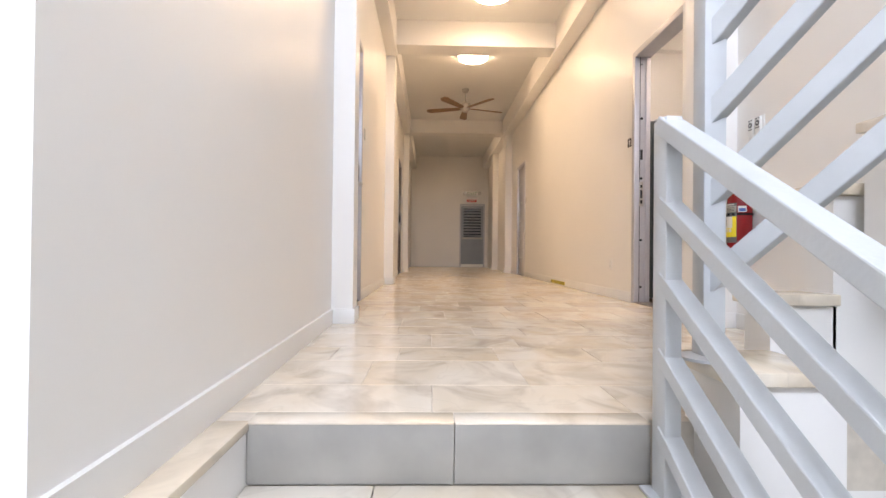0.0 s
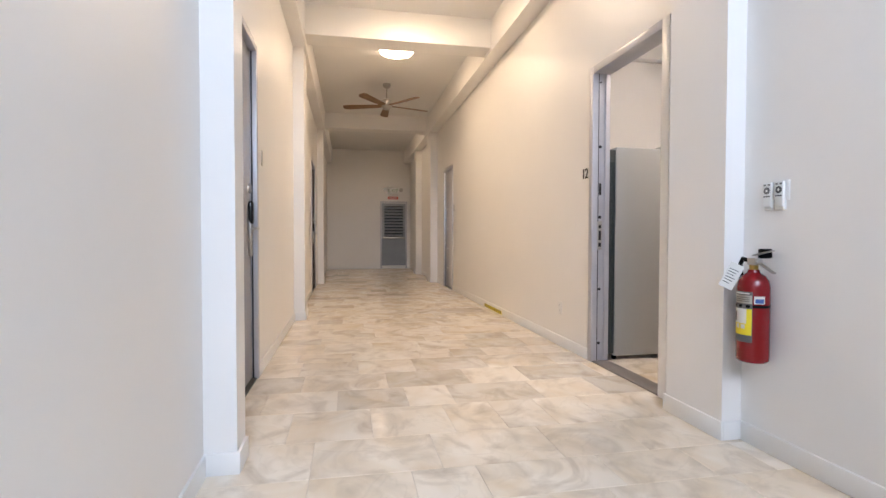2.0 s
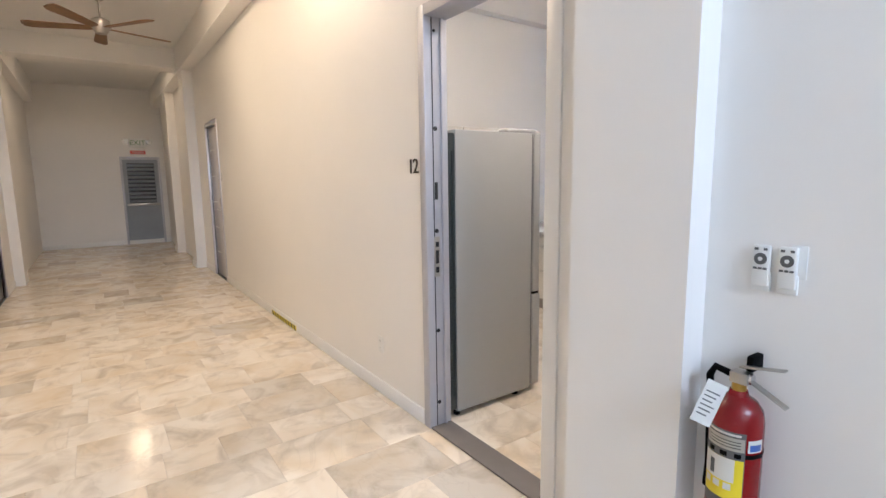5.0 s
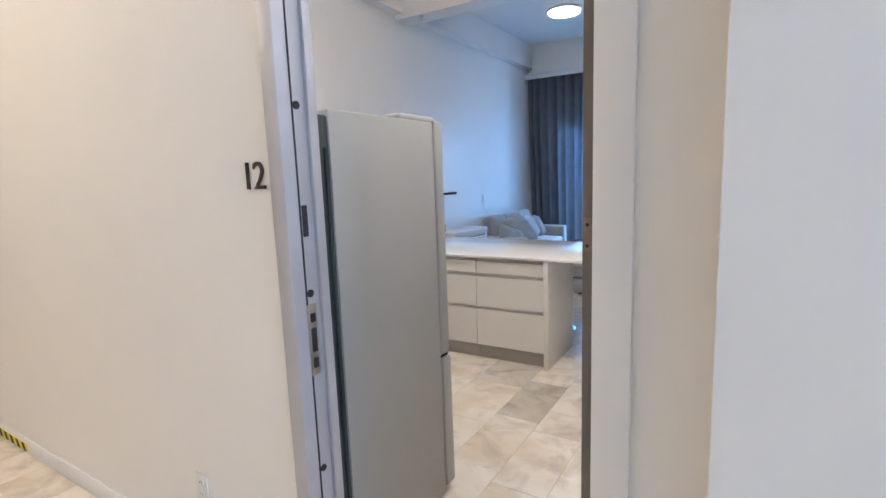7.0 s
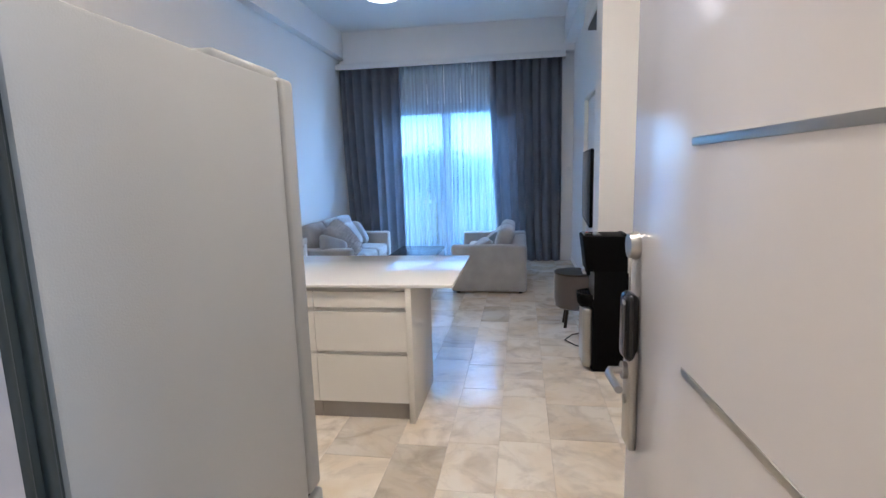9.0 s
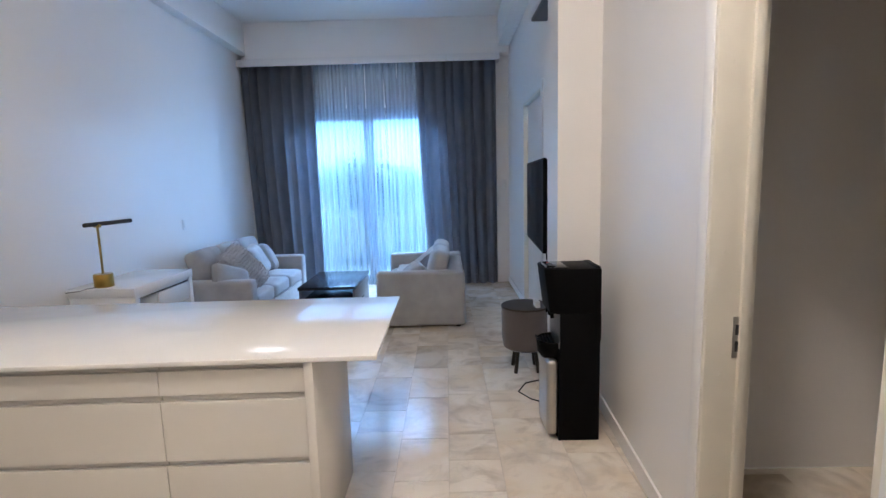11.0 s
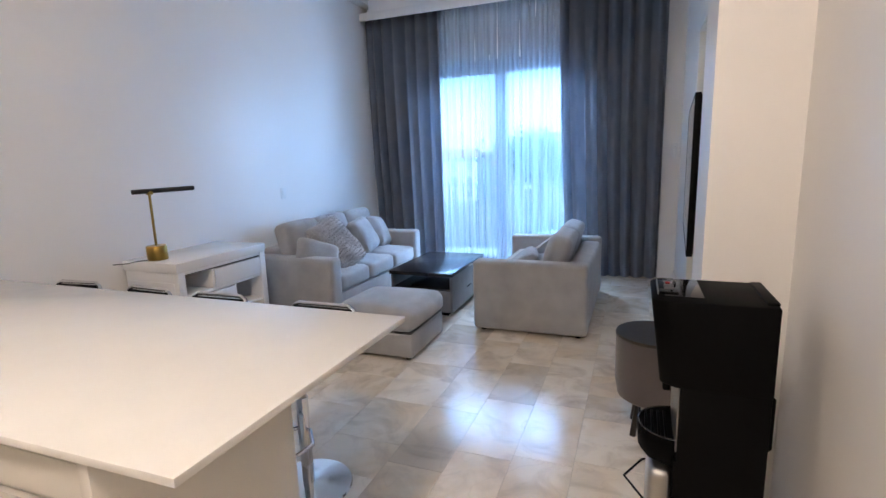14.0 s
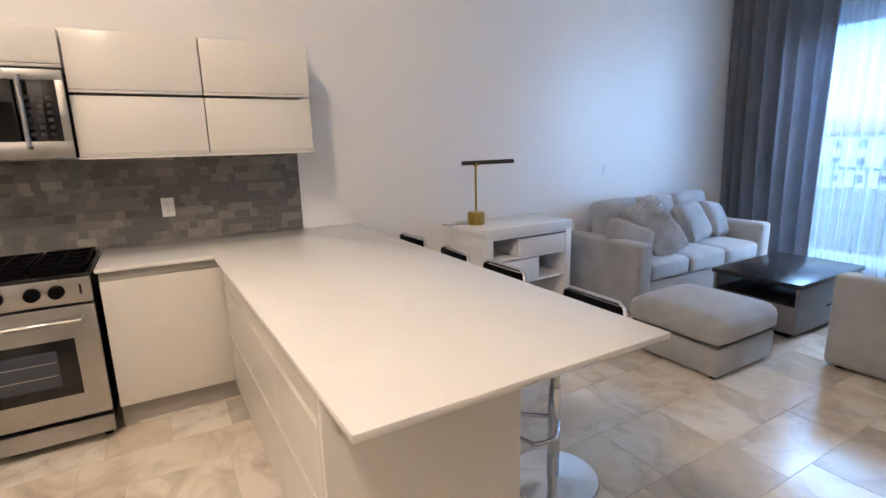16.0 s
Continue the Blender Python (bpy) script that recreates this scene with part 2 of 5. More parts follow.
# Frame colour greyed to hold its shade against the bright sky.
M_ALU = plain("window_frame_shaded_grey", (0.30, 0.32, 0.35), 0.4, vary=0.03)
# Clear glass in itself; the tint carries the blue of the daylight.
M_GLASS = glass("glass_tinted_for_blue_daylight", (0.52, 0.80, 1.0))
M_LAMP_HALL = glow("warm_lamp_diffuser", (1.0, 0.77, 0.49), LAMP_HALL)
M_LAMP_ROOM = glow("lamp_diffuser", (1.0, 0.93, 0.84), LAMP_ROOM)
M_LAMP_KITCHEN_ADDED = glow("added_kitchen_lamp_diffuser", (1.0, 0.87, 0.70), LAMP_KITCHEN_ADDED)
M_LEAF = plain("leaf_green", (0.05, 0.10, 0.035), 0.6, vary=0.4, scale=2)
M_BARK = plain("bark", (0.14, 0.10, 0.07), 0.9, vary=0.3)
M_GROUND = plain("dry_grass_ground", (0.16, 0.17, 0.10), 0.95, vary=0.4, scale=0.2)
M_FACADE = plain("pale_render", (0.52, 0.50, 0.46), 0.8, vary=0.06, scale=0.4)
M_ROOF = plain("clay_roof", (0.30, 0.17, 0.11), 0.8, vary=0.2, scale=2)
M_PANE = plain("dark_pane", (0.05, 0.06, 0.08), 0.1, vary=0.1)
M_BALRAIL = plain("grey_balcony_metal", (0.26, 0.28, 0.31), 0.5, metal=0.2, vary=0.1)
M_SPLASHJOINT = plain("dark_mosaic_joint", (0.12, 0.115, 0.11), 0.7, vary=0.1)
M_BALC = plain("balcony_tile", (0.45, 0.42, 0.38), 0.6, vary=0.1, scale=3)
M_CLAY = plain("grey_slate_mosaic", (0.20, 0.185, 0.17), 0.28, vary=0.2, scale=9)


# ---- building helpers ----
def finish(name, bm, mat, smooth=False):
    me = bpy.data.meshes.new(name)
    bm.to_mesh(me)
    bm.free()
    me.materials.append(mat)
    if smooth:
        me.polygons.foreach_set("use_smooth", [max(abs(c) for c in p.normal) < 0.9999 for p in me.polygons])
        me.set_sharp_from_angle(angle=radians(40))
    return me


def thing(name, at, label, category, group="", turn=0.0):
    """An Empty at a thing's base, which parents its parts."""
    e = new(name)
    e.empty_display_size = 0.1
    e.matrix_world = pose(*at, 0, 0, turn)
    return tagged(e, label, category, group)


def part(name, bm, material, parent, label="", smooth=True):
    o = new(name, finish(name, bm, material, smooth))
    o.parent = parent
    return tagged(o, label)


def solid(name, bm, material, label="", category="", kind="", group="", smooth=True):
    return tagged(new(name, finish(name, bm, material, smooth)), label, category, group, kind)


def add_box(bm, x0, x1, y0, y1, z0, z1):
    vs = [bm.verts.new((x, y, z)) for z in (z0, z1) for y in (y0, y1) for x in (x0, x1)]
    for f in ((0, 2, 3, 1), (4, 5, 7, 6), (0, 1, 5, 4), (2, 6, 7, 3), (0, 4, 6, 2), (1, 3, 7, 5)):
        bm.faces.new([vs[i] for i in f])
    return bm


def box(x0, x1, y0, y1, z0, z1, r=0.0, seg=2):
    bm = add_box(bmesh.new(), x0, x1, y0, y1, z0, z1)
    if r:
        bmesh.ops.bevel(bm, geom=bm.edges[:], offset=r, segments=seg, profile=0.5, affect="EDGES", clamp_overlap=True)
    return bm


def boxes(rows, r=0.0):
    bm = bmesh.new()
    for row in rows:
        b2 = box(*row, r)
        me = bpy.data.meshes.new("tmp")
        b2.to_mesh(me)
        b2.free()
        bm.from_mesh(me)
        bpy.data.meshes.remove(me)
    return bm


def cyl(x, y, z0, z1, r0, r1=None, seg=24, axis="z", bevel=0.0):
    """A closed cylinder or cone; axis x or y lays it along that axis, with (x, y) the other two coordinates in order."""
    bm = bmesh.new()
    r1 = r0 if r1 is None else r1
    bmesh.ops.create_cone(bm, cap_ends=True, segments=seg, radius1=r0, radius2=r1, depth=z1 - z0)
    if bevel:
        rim = [e for e in bm.edges if abs(e.verts[0].co.z - e.verts[1].co.z) < 1e-6]
        bmesh.ops.bevel(bm, geom=rim, offset=bevel, segments=2, profile=0.5, affect="EDGES")
    bmesh.ops.translate(bm, vec=(0, 0, (z0 + z1) / 2), verts=bm.verts)
    if axis == "x":
        bm.transform(Matrix(((0, 0, 1, 0), (1, 0, 0, 0), (0, 1, 0, 0), (0, 0, 0, 1))))
        bmesh.ops.translate(bm, vec=(0, x, y), verts=bm.verts)
    elif axis == "y":
        bm.transform(Matrix(((0, 1, 0, 0), (0, 0, 1, 0), (1, 0, 0, 0), (0, 0, 0, 1))))
        bmesh.ops.translate(bm, vec=(x, 0, y), verts=bm.verts)
    else:
        bmesh.ops.translate(bm, vec=(x, y, 0), verts=bm.verts)
    return bm


def turned(profile, seg=32):
    """A body of revolution about z, from (radius, height) pairs."""
    bm = bmesh.new()
    rings = []
    for r, z in profile:
        rings.append([bm.verts.new((r * math.cos(2 * math.pi * i / seg), r * math.sin(2 * math.pi * i / seg), z)) for i in range(seg)])
    for a, b in zip(rings, rings[1:]):
        for i in range(seg):
            bm.faces.new((a[i], a[(i + 1) % seg], b[(i + 1) % seg], b[i]))
    bm.faces.new(rings[0][::-1])
    bm.faces.new(rings[-1])
    bmesh.ops.remove_doubles(bm, verts=bm.verts, dist=1e-5)
    return bm


def tube(points, r, seg=10):
    """A round bar through the points."""
    bm = bmesh.new()
    pts = [Vector(p) for p in points]
    rings = []
    for i, p in enumerate(pts):
        d = (pts[min(i + 1, len(pts) - 1)] - pts[max(i - 1, 0)]).normalized()
        u = d.orthogonal().normalized() if i == 0 else (rings_u - d * rings_u.dot(d)).normalized()
        rings_u = u
        v = d.cross(u)
        rings.append([bm.verts.new(p + r * (math.cos(2 * math.pi * k / seg) * u + math.sin(2 * math.pi * k / seg) * v)) for k in range(seg)])
    for a, b in zip(rings, rings[1:]):
        for i in range(seg):
            bm.faces.new((a[i], a[(i + 1) % seg], b[(i + 1) % seg], b[i]))
    bm.faces.new(rings[0][::-1])
    bm.faces.new(rings[-1])
    return bm


def bar(a, b, w, h, r=0.004):
    """A square-cut bar from a to b, w wide across and h deep."""
    a, b = Vector(a), Vector(b)
    bm = box(-w / 2, w / 2, 0, (b - a).length, -h / 2, h / 2, r, 2)
    d = (b - a).normalized()
    side = d.cross(Vector((0, 0, 1))).normalized()
    up = side.cross(d)
    bm.transform(Matrix.Translation(a) @ Matrix((side, d, up)).transposed().to_4x4())
    return bm


def cushion(sx, sy, sz, r=0.05, puff=0.02, n=14):
    """A padded block, base at z 0, its top and sides swelling a little."""
    bm = box(-sx / 2, sx / 2, -sy / 2, sy / 2, 0, sz)
    bmesh.ops.subdivide_edges(bm, edges=bm.edges[:], cuts=n, use_grid_fill=True)
    for v in bm.verts:
        u, w, q = v.co.x / (sx / 2), v.co.y / (sy / 2), (v.co.z - sz / 2) / (sz / 2)
        inner = Vector((max(-1, min(1, u)) * (sx / 2 - r), w * (sy / 2 - r), q * (sz / 2 - r) + sz / 2))
        core = Vector((min(max(v.co.x, -sx / 2 + r), sx / 2 - r), min(max(v.co.y, -sy / 2 + r), sy / 2 - r), min(max(v.co.z, r), sz - r)))
        d = v.co - core
        if d.length > 1e-6:
            v.co = core + d.normalized() * r
        swell = (1 - u * u) * (1 - w * w)
        if q > 0:
            v.co.z += puff * swell * q
        v.co.x += 0.35 * puff * u * (1 - w * w) * (1 - q * q)
        v.co.y += 0.35 * puff * w * (1 - u * u) * (1 - q * q)
        v.co.z += 0.004 * noise.noise(v.co * 7)
    return bm


def pillow(s, h, thick, lump=0.012, n=16):
    """A scatter pillow lying in the xy plane, corners drawn out."""
    bm = bmesh.new()
    grid = {}
    for side in (1, -1):
        for i in range(n + 1):
            for j in range(n + 1):
                u, w = 2 * i / n - 1, 2 * j / n - 1
                edge = abs(u) == 1 or abs(w) == 1
                if edge and side == -1:
                    grid[(side, i, j)] = grid[(1, i, j)]
                    continue
                pinch = 1 - 0.07 * ((1 - u * u) * w * w + (1 - w * w) * u * u)
                z = side * thick / 2 * ((1 - u ** 4) * (1 - w ** 4)) ** 0.55
                pinch *= 1 - 0.13 * (u * w) ** 6
                p = Vector((u * s / 2 * pinch, w * h / 2 * pinch, z))
                p.z += lump * noise.noise(p * 9 + Vector((side, 0, 0))) if not edge else 0
                grid[(side, i, j)] = bm.verts.new(p)
        for i in range(n):
            for j in range(n):
                f = [grid[(side, i, j)], grid[(side, i + 1, j)], grid[(side, i + 1, j + 1)], grid[(side, i, j + 1)]]
                bm.faces.new(f if side == 1 else f[::-1])
    return bm


def letters(text, size, depth, place):
    """A mesh of the built-in font, standing in the xz plane of place."""
    c = bpy.data.curves.new("text", "FONT")
    c.body, c.size, c.extrude, c.align_x, c.align_y = text, size, depth / 2, "CENTER", "CENTER"
    c.resolution_u = 3
    o = bpy.data.objects.new("text", c)
    scene.collection.objects.link(o)
    dg = bpy.context.evaluated_depsgraph_get()
    me = bpy.data.meshes.new_from_object(o.evaluated_get(dg))
    bpy.data.objects.remove(o)
    bm = bmesh.new()
    bm.from_mesh(me)
    bpy.data.meshes.remove(me)
    bm.transform(place)
    return bm


def folds(y0, y1, z0, z1, x, depth, count, gather=0.0, flare=0.0, seed=0, thick=0.0):
    """Hanging cloth across y at x: pleats that loosen towards the hem."""
    rng = random.Random(seed)
    n, rows = count * 10, 16
    ph = [rng.uniform(0.7, 1.3) for _ in range(count + 2)]
    off = [0.0]
    for p in ph:
        off.append(off[-1] + p)
    total = off[count]
    bm = bmesh.new()
    vs = []
    for k in range(rows + 1):
        f = k / rows
        z = z0 + (z1 - z0) * f
        row = []
        for i in range(n + 1):
            s = i / n * count
            a = int(min(s, count - 1))
            u = (off[a] + (s - a) * ph[a]) / total
            wave = math.sin(2 * math.pi * s)
            amp = depth * (0.5 + 0.5 * ph[a]) * (0.62 + 0.38 * (1 - f))
            sharp = wave * abs(wave) ** 0.2
            y = y0 + (y1 - y0) * u
            y += flare * (1 - f) ** 2 * u + gather * math.sin(math.pi * f) * (u - 0.5) + 0.25 * amp * math.cos(2 * math.pi * s)
            xx = x + amp * sharp + 0.012 * math.sin(3.1 * s + 2.0 * f + seed)
            row.append(bm.verts.new((xx, y, z)))
        vs.append(row)
    for k in range(rows):
        for i in range(n):
            bm.faces.new((vs[k][i], vs[k][i + 1], vs[k + 1][i + 1], vs[k + 1][i]))
    if thick:
        bmesh.ops.solidify(bm, geom=bm.faces[:], thickness=thick)
    return bm


def prism(pts, z0, z1):
    """An upright block over a plan outline."""
    bm = bmesh.new()
    lo = [bm.verts.new((x, y, z0)) for x, y in pts]
    hi = [bm.verts.new((x, y, z1)) for x, y in pts]
    bm.faces.new(lo[::-1])
    bm.faces.new(hi)
    for i in range(len(pts)):
        j = (i + 1) % len(pts)
        bm.faces.new((lo[i], lo[j], hi[j], hi[i]))
    bmesh.ops.recalc_face_normals(bm, faces=bm.faces)
    return bm


def extruded(profile, x0, x1, r=0.0):
    """A side outline in y and z, drawn out along x."""
    bm = bmesh.new()
    a = [bm.verts.new((x0, y, z)) for y, z in profile]
    b = [bm.verts.new((x1, y, z)) for y, z in profile]
    bm.faces.new(a[::-1])
    bm.faces.new(b)
    for i in range(len(profile)):
        j = (i + 1) % len(profile)
        bm.faces.new((a[i], a[j], b[j], b[i]))
    bmesh.ops.recalc_face_normals(bm, faces=bm.faces)
    if r:
        bmesh.ops.bevel(bm, geom=bm.edges[:], offset=r, segments=2, profile=0.5, affect="EDGES")
    return bm


# ---- large structure ----
def wall(name, rows, label, mat=None):
    return solid(name, boxes(rows), mat or M_WALL, label, "wall", "structure", smooth=False)


HALL_CEIL, ROOM_CEIL = 3.88, 3.98
XL, XR, XI = -0.74, 1.965, 2.10          # hall walls and the flat's inner face
YL, YR, XW = 7.47, 3.45, 10.42           # the flat's long walls and its window wall

# hall, left side: doorways at 3.95..4.86 and 10.5..11.4
wall("wall_hall_west", [(XL - 0.2, XL, 3.4, 3.95, 0, HALL_CEIL), (XL - 0.2, XL, 4.86, 10.5, 0, HALL_CEIL),
                        (XL - 0.2, XL, 11.4, 17.6, 0, HALL_CEIL), (XL - 0.2, XL, 3.95, 4.86, 2.5, HALL_CEIL),
                        (XL - 0.2, XL, 10.5, 11.4, 2.5, HALL_CEIL)], "smooth white painted hall wall")
solid("wall_hall_west_start", prism([(XL - 0.2, 0.775), (-0.636, 0.775), (-0.703, 3.4), (XL - 0.2, 3.4)], 0, HALL_CEIL), M_WALL, "smooth white painted hall wall beside the stairs", "wall", "structure", smooth=False)
# hall, right side: doorways at 3.96..4.86 (open) and 10.6..11.46
wall("wall_hall_east", [(XR, XI, 0.2, 3.90, 0, HALL_CEIL), (XR, XI, 4.90, 10.6, 0, HALL_CEIL),
                        (XR, XI, 11.46, 17.6, 0, HALL_CEIL), (XR, XI, 3.90, 4.90, 2.45, HALL_CEIL),
                        (XR, XI, 10.6, 11.46, 2.5, HALL_CEIL)], "smooth white painted hall wall with doorways")
wall("wall_hall_end", [(XL - 0.2, XI, 17.4, 17.6, 0, HALL_CEIL)], "plain white wall closing the hall")
for nm, y0, y1 in (("west_a", 3.32, 3.50), ("west_b", 7.45, 7.85), ("west_c", 12.3, 12.75)):
    wall("pilaster_" + nm, [(XL - 0.05, -0.56 - (0.05 if y0 > 4 else 0), y0, y1, 0, HALL_CEIL)], "white plastered pilaster standing on the marble floor")
wall("pilaster_east_a", [(1.85, XR + 0.003, 3.24, 3.70, 0, HALL_CEIL)], "white plastered pilaster beside the open doorway")
wall("pilaster_east_b", [(1.80, XR + 0.003, 12.3, 12.75, 0, HALL_CEIL)], "white plastered pilaster standing on the marble floor")
wall("pilaster_east_c", [(1.80, XR + 0.003, 14.8, 15.2, 0, HALL_CEIL)], "white plastered pilaster standing on the marble floor")
wall("beam_hall_a", [(XL + 0.003, XR - 0.003, 7.25, 7.6, 3.515, HALL_CEIL + 0.01)], "white plastered ceiling beam across the hall")
wall("beam_hall_b", [(XL + 0.003, XR - 0.003, 12.62, 13.0, 3.545, HALL_CEIL + 0.01)], "white plastered ceiling beam across the hall")
wall("soffit_hall_east", [(1.76, XR + 0.004, 3.2, 17.395, 3.47, HALL_CEIL + 0.01)], "white soffit along the top of the hall wall")
wall("soffit_hall_west", [(XL - 0.004, -0.58, 3.7, 17.395, 3.43, HALL_CEIL + 0.01)], "white soffit along the top of the hall wall")
solid("ceiling_hall", boxes([(XL - 0.2, XI, 1.8, 17.6, HALL_CEIL, HALL_CEIL + 0.15)]), M_CEIL, "white painted hall ceiling", "ceiling", "structure", smooth=False)

# stairwell round the start
wall("wall_stair_west", [(-1.9, -1.7, -3.6, 1.13, -2.6, 5.6), (-1.9, XL - 0.2, 0.775, 1.13, -2.6, 5.6)], "white painted stairwell wall")
wall("wall_stair_east", [(XR, XI, -3.6, 0.2, -2.6, 5.6), (XR, XI, 0.2, 1.8, HALL_CEIL, 5.6)], "white painted stairwell wall")
wall("wall_stair_south", [(-1.9, -1.1, -3.6, -3.4, -2.6, 5.6), (1.5, XI, -3.6, -3.4, -2.6, 5.6), (-1.1, 1.5, -3.6, -3.4, -2.6, 2.2),
                          (-1.1, 1.5, -3.6, -3.4, 5.35, 5.6)], "white painted stairwell wall with a tall window")
wall("wall_stair_lintel", [(XL - 0.2, XI, 1.8, 1.95, HALL_CEIL + 0.15, 5.6)], "white painted wall above the hall")
wall("wall_stair_north_low", [(-1.7, XR, 1.43, 1.55, -2.6, -0.2)], "white painted wall under the landing")
solid("ceiling_stair", boxes([(-1.9, XI, -3.6, 1.95, 5.6, 5.75)]), M_CEIL, "white painted stairwell ceiling", "ceiling", "structure", smooth=False)

# the flat: left wall, window wall, right wall with a doorway at 3.70..4.57, and one at 7.75..8.85
wall("wall_flat_north", [(XI, XW + 0.2, YL, YL + 0.2, 0, ROOM_CEIL)], "white painted living room wall")
DY0, DY1, WIN_TOP = 4.35, 6.85, 2.76
wall("wall_flat_window", [(XW, XW + 0.2, DY1, YL, 0, ROOM_CEIL), (XW, XW + 0.2, 2.9, DY0, 0, ROOM_CEIL),
                          (XW, XW + 0.2, DY0, DY1, WIN_TOP, ROOM_CEIL)], "white painted wall with a wide balcony door")
wall("wall_flat_south_a", [(XI, 3.68, YR - 0.16, YR, 0, ROOM_CEIL), (3.68, 4.50, YR - 0.16, YR, 2.45, ROOM_CEIL)], "white painted wall beside an inner doorway")
# this stretch runs slightly askew
solid("wall_flat_south_b", prism([(4.50, YR - 0.16), (6.15, YR - 0.16), (6.15, 3.362), (4.50, 3.458)], 0, ROOM_CEIL), M_WALL, "white painted wall behind the water cooler", "wall", "structure", smooth=False)
wall("wall_flat_south_c", [(6.15, 7.72, YR - 0.16, YR, 0, ROOM_CEIL), (7.72, 8.88, YR - 0.16, YR, 2.53, ROOM_CEIL)], "white painted wall behind the television")
wall("wall_flat_south_d", [(8.88, XW, YR - 0.16, YR, 0, ROOM_CEIL)], "white painted wall beside the window")
wall("wall_bath", [(3.2, 5.2, 1.7, 1.85, 0, 2.7), (3.05, 3.2, 1.7, YR - 0.163, 0, 2.7), (5.2, 5.35, 1.7, YR - 0.163, 0, 2.7)], "plain white walls of a side room")
wall("wall_bedroom", [(7.2, 9.6, 1.7, 1.85, 0, 2.8), (7.05, 7.2, 1.7, YR - 0.163, 0, 2.8), (9.6, 9.75, 1.7, YR - 0.163, 0, 2.8)], "plain white walls of a side room")
solid("ceiling_side_rooms", boxes([(3.05, 5.35, 1.7, YR - 0.163, 2.7, 2.8), (7.05, 9.75, 1.7, YR - 0.163, 2.8, 2.9)]), M_CEIL, "white painted side room ceiling", "ceiling", "structure", smooth=False)
wall("pilaster_flat", [(6.08, 6.42, YR - 0.157, 3.66, 0, ROOM_CEIL)], "white plastered pilaster beside the television")
wall("beam_flat_cross", [(6.10, 6.40, YR + 0.003, YL - 0.003, 3.5, ROOM_CEIL + 0.01)], "white plastered ceiling beam across the room")
wall("beam_flat_north", [(XI + 0.003, XW - 0.003, 7.335, YL + 0.003, 3.56, ROOM_CEIL + 0.01)], "white plastered beam along the wall")
wall("bulkhead_window", [(10.232, XW + 0.003, YR + 0.003, 7.333, 3.462, ROOM_CEIL + 0.01)], "white plastered bulkhead above the window")
wall("beam_flat_south", [(6.45, 10.23, YR - 0.003, 3.62, 3.56, ROOM_CEIL + 0.01)], "white plastered beam along the wall")
solid("ceiling_flat", boxes([(XI, XW + 0.2, YR - 0.16, YL + 0.2, ROOM_CEIL, ROOM_CEIL + 0.15)]), M_CEIL, "white painted living room ceiling", "ceiling", "structure", smooth=False)


def skirting(name, rows):
    for i, r in enumerate(rows):
        solid("baseboard", box(*r, 0, 0.10, 0.004), M_TRIM, "low white painted baseboard along the wall", "baseboard", "structure")


skirting("hall", [(-0.70, -0.545, 3.305, 3.32), (-0.56, -0.545, 3.32, 3.50), (XL, XL + 0.012, 3.50, 3.89),
                  (XL, XL + 0.012, 4.89, 7.45), (-0.61, -0.598, 7.45, 7.85), (XL, -0.598, 7.437, 7.449), (XL, XL + 0.012, 7.85, 10.46), (XL, XL + 0.012, 11.44, 12.3),
                  (XR - 0.012, XR, 4.93, 10.56), (XR - 0.012, XR, 11.5, 12.3), (1.786, 1.80, 12.3, 12.75), (XR - 0.012, XR, 12.75, 14.8), (1.786, 1.80, 14.8, 15.2), (1.835, 1.849, 3.226, 3.70), (1.835, XR, 3.701, 3.714), (XR - 0.012, XR, 3.715, 3.84), (1.85, XR, 3.226, 3.239), (XR - 0.014, XR, 2.2, 3.225),
                  (XL, XR, 17.385, 17.4),
                  (6.066, 6.08, 3.37, 3.66), (6.08, 6.42, 3.66, 3.674), (6.43, 7.66, YR, YR + 0.014), (8.94, XW, YR, YR + 0.014),
                  (XI, 3.60, YR, YR + 0.014), (5.66, XW, YL - 0.014, YL)])

solid("baseboard", prism([(-0.643, 0.777), (-0.622, 0.777), (-0.688, 3.306), (-0.708, 3.306)], 0, 0.095), M_TRIM, "low white painted baseboard along the wall", "baseboard", "structure", smooth=False)
solid("baseboard", prism([(4.556, 3.448), (6.07, 3.36), (6.07, 3.38), (4.556, 3.468)], 0, 0.10), M_TRIM, "low white painted baseboard along the wall", "baseboard", "structure", smooth=False)

# landing, stairs down, side ledge
floor_hall = solid("floor_hall", boxes([(XL, XR, 1.43, 17.4, -0.2, -0.0025), (XR, XI, 3.96, 4.86, -0.2, -0.0025)]), M_GROUT, "marble tiled hall floor with thin beige joints", "floor", "structure", smooth=False)
floor_flat = solid("floor_flat", boxes([(XI, XW, YR, YL, -0.2, -0.0025), (3.2, 5.2, 1.85, YR, -0.2, -0.0025), (7.2, 9.6, 1.85, YR, -0.2, -0.0025), (5.2, 6.2, YR - 0.16, YR, -0.2, -0.0025)]), M_GROUT, "marble tiled living room floor with thin beige joints", "floor", "structure", smooth=False)


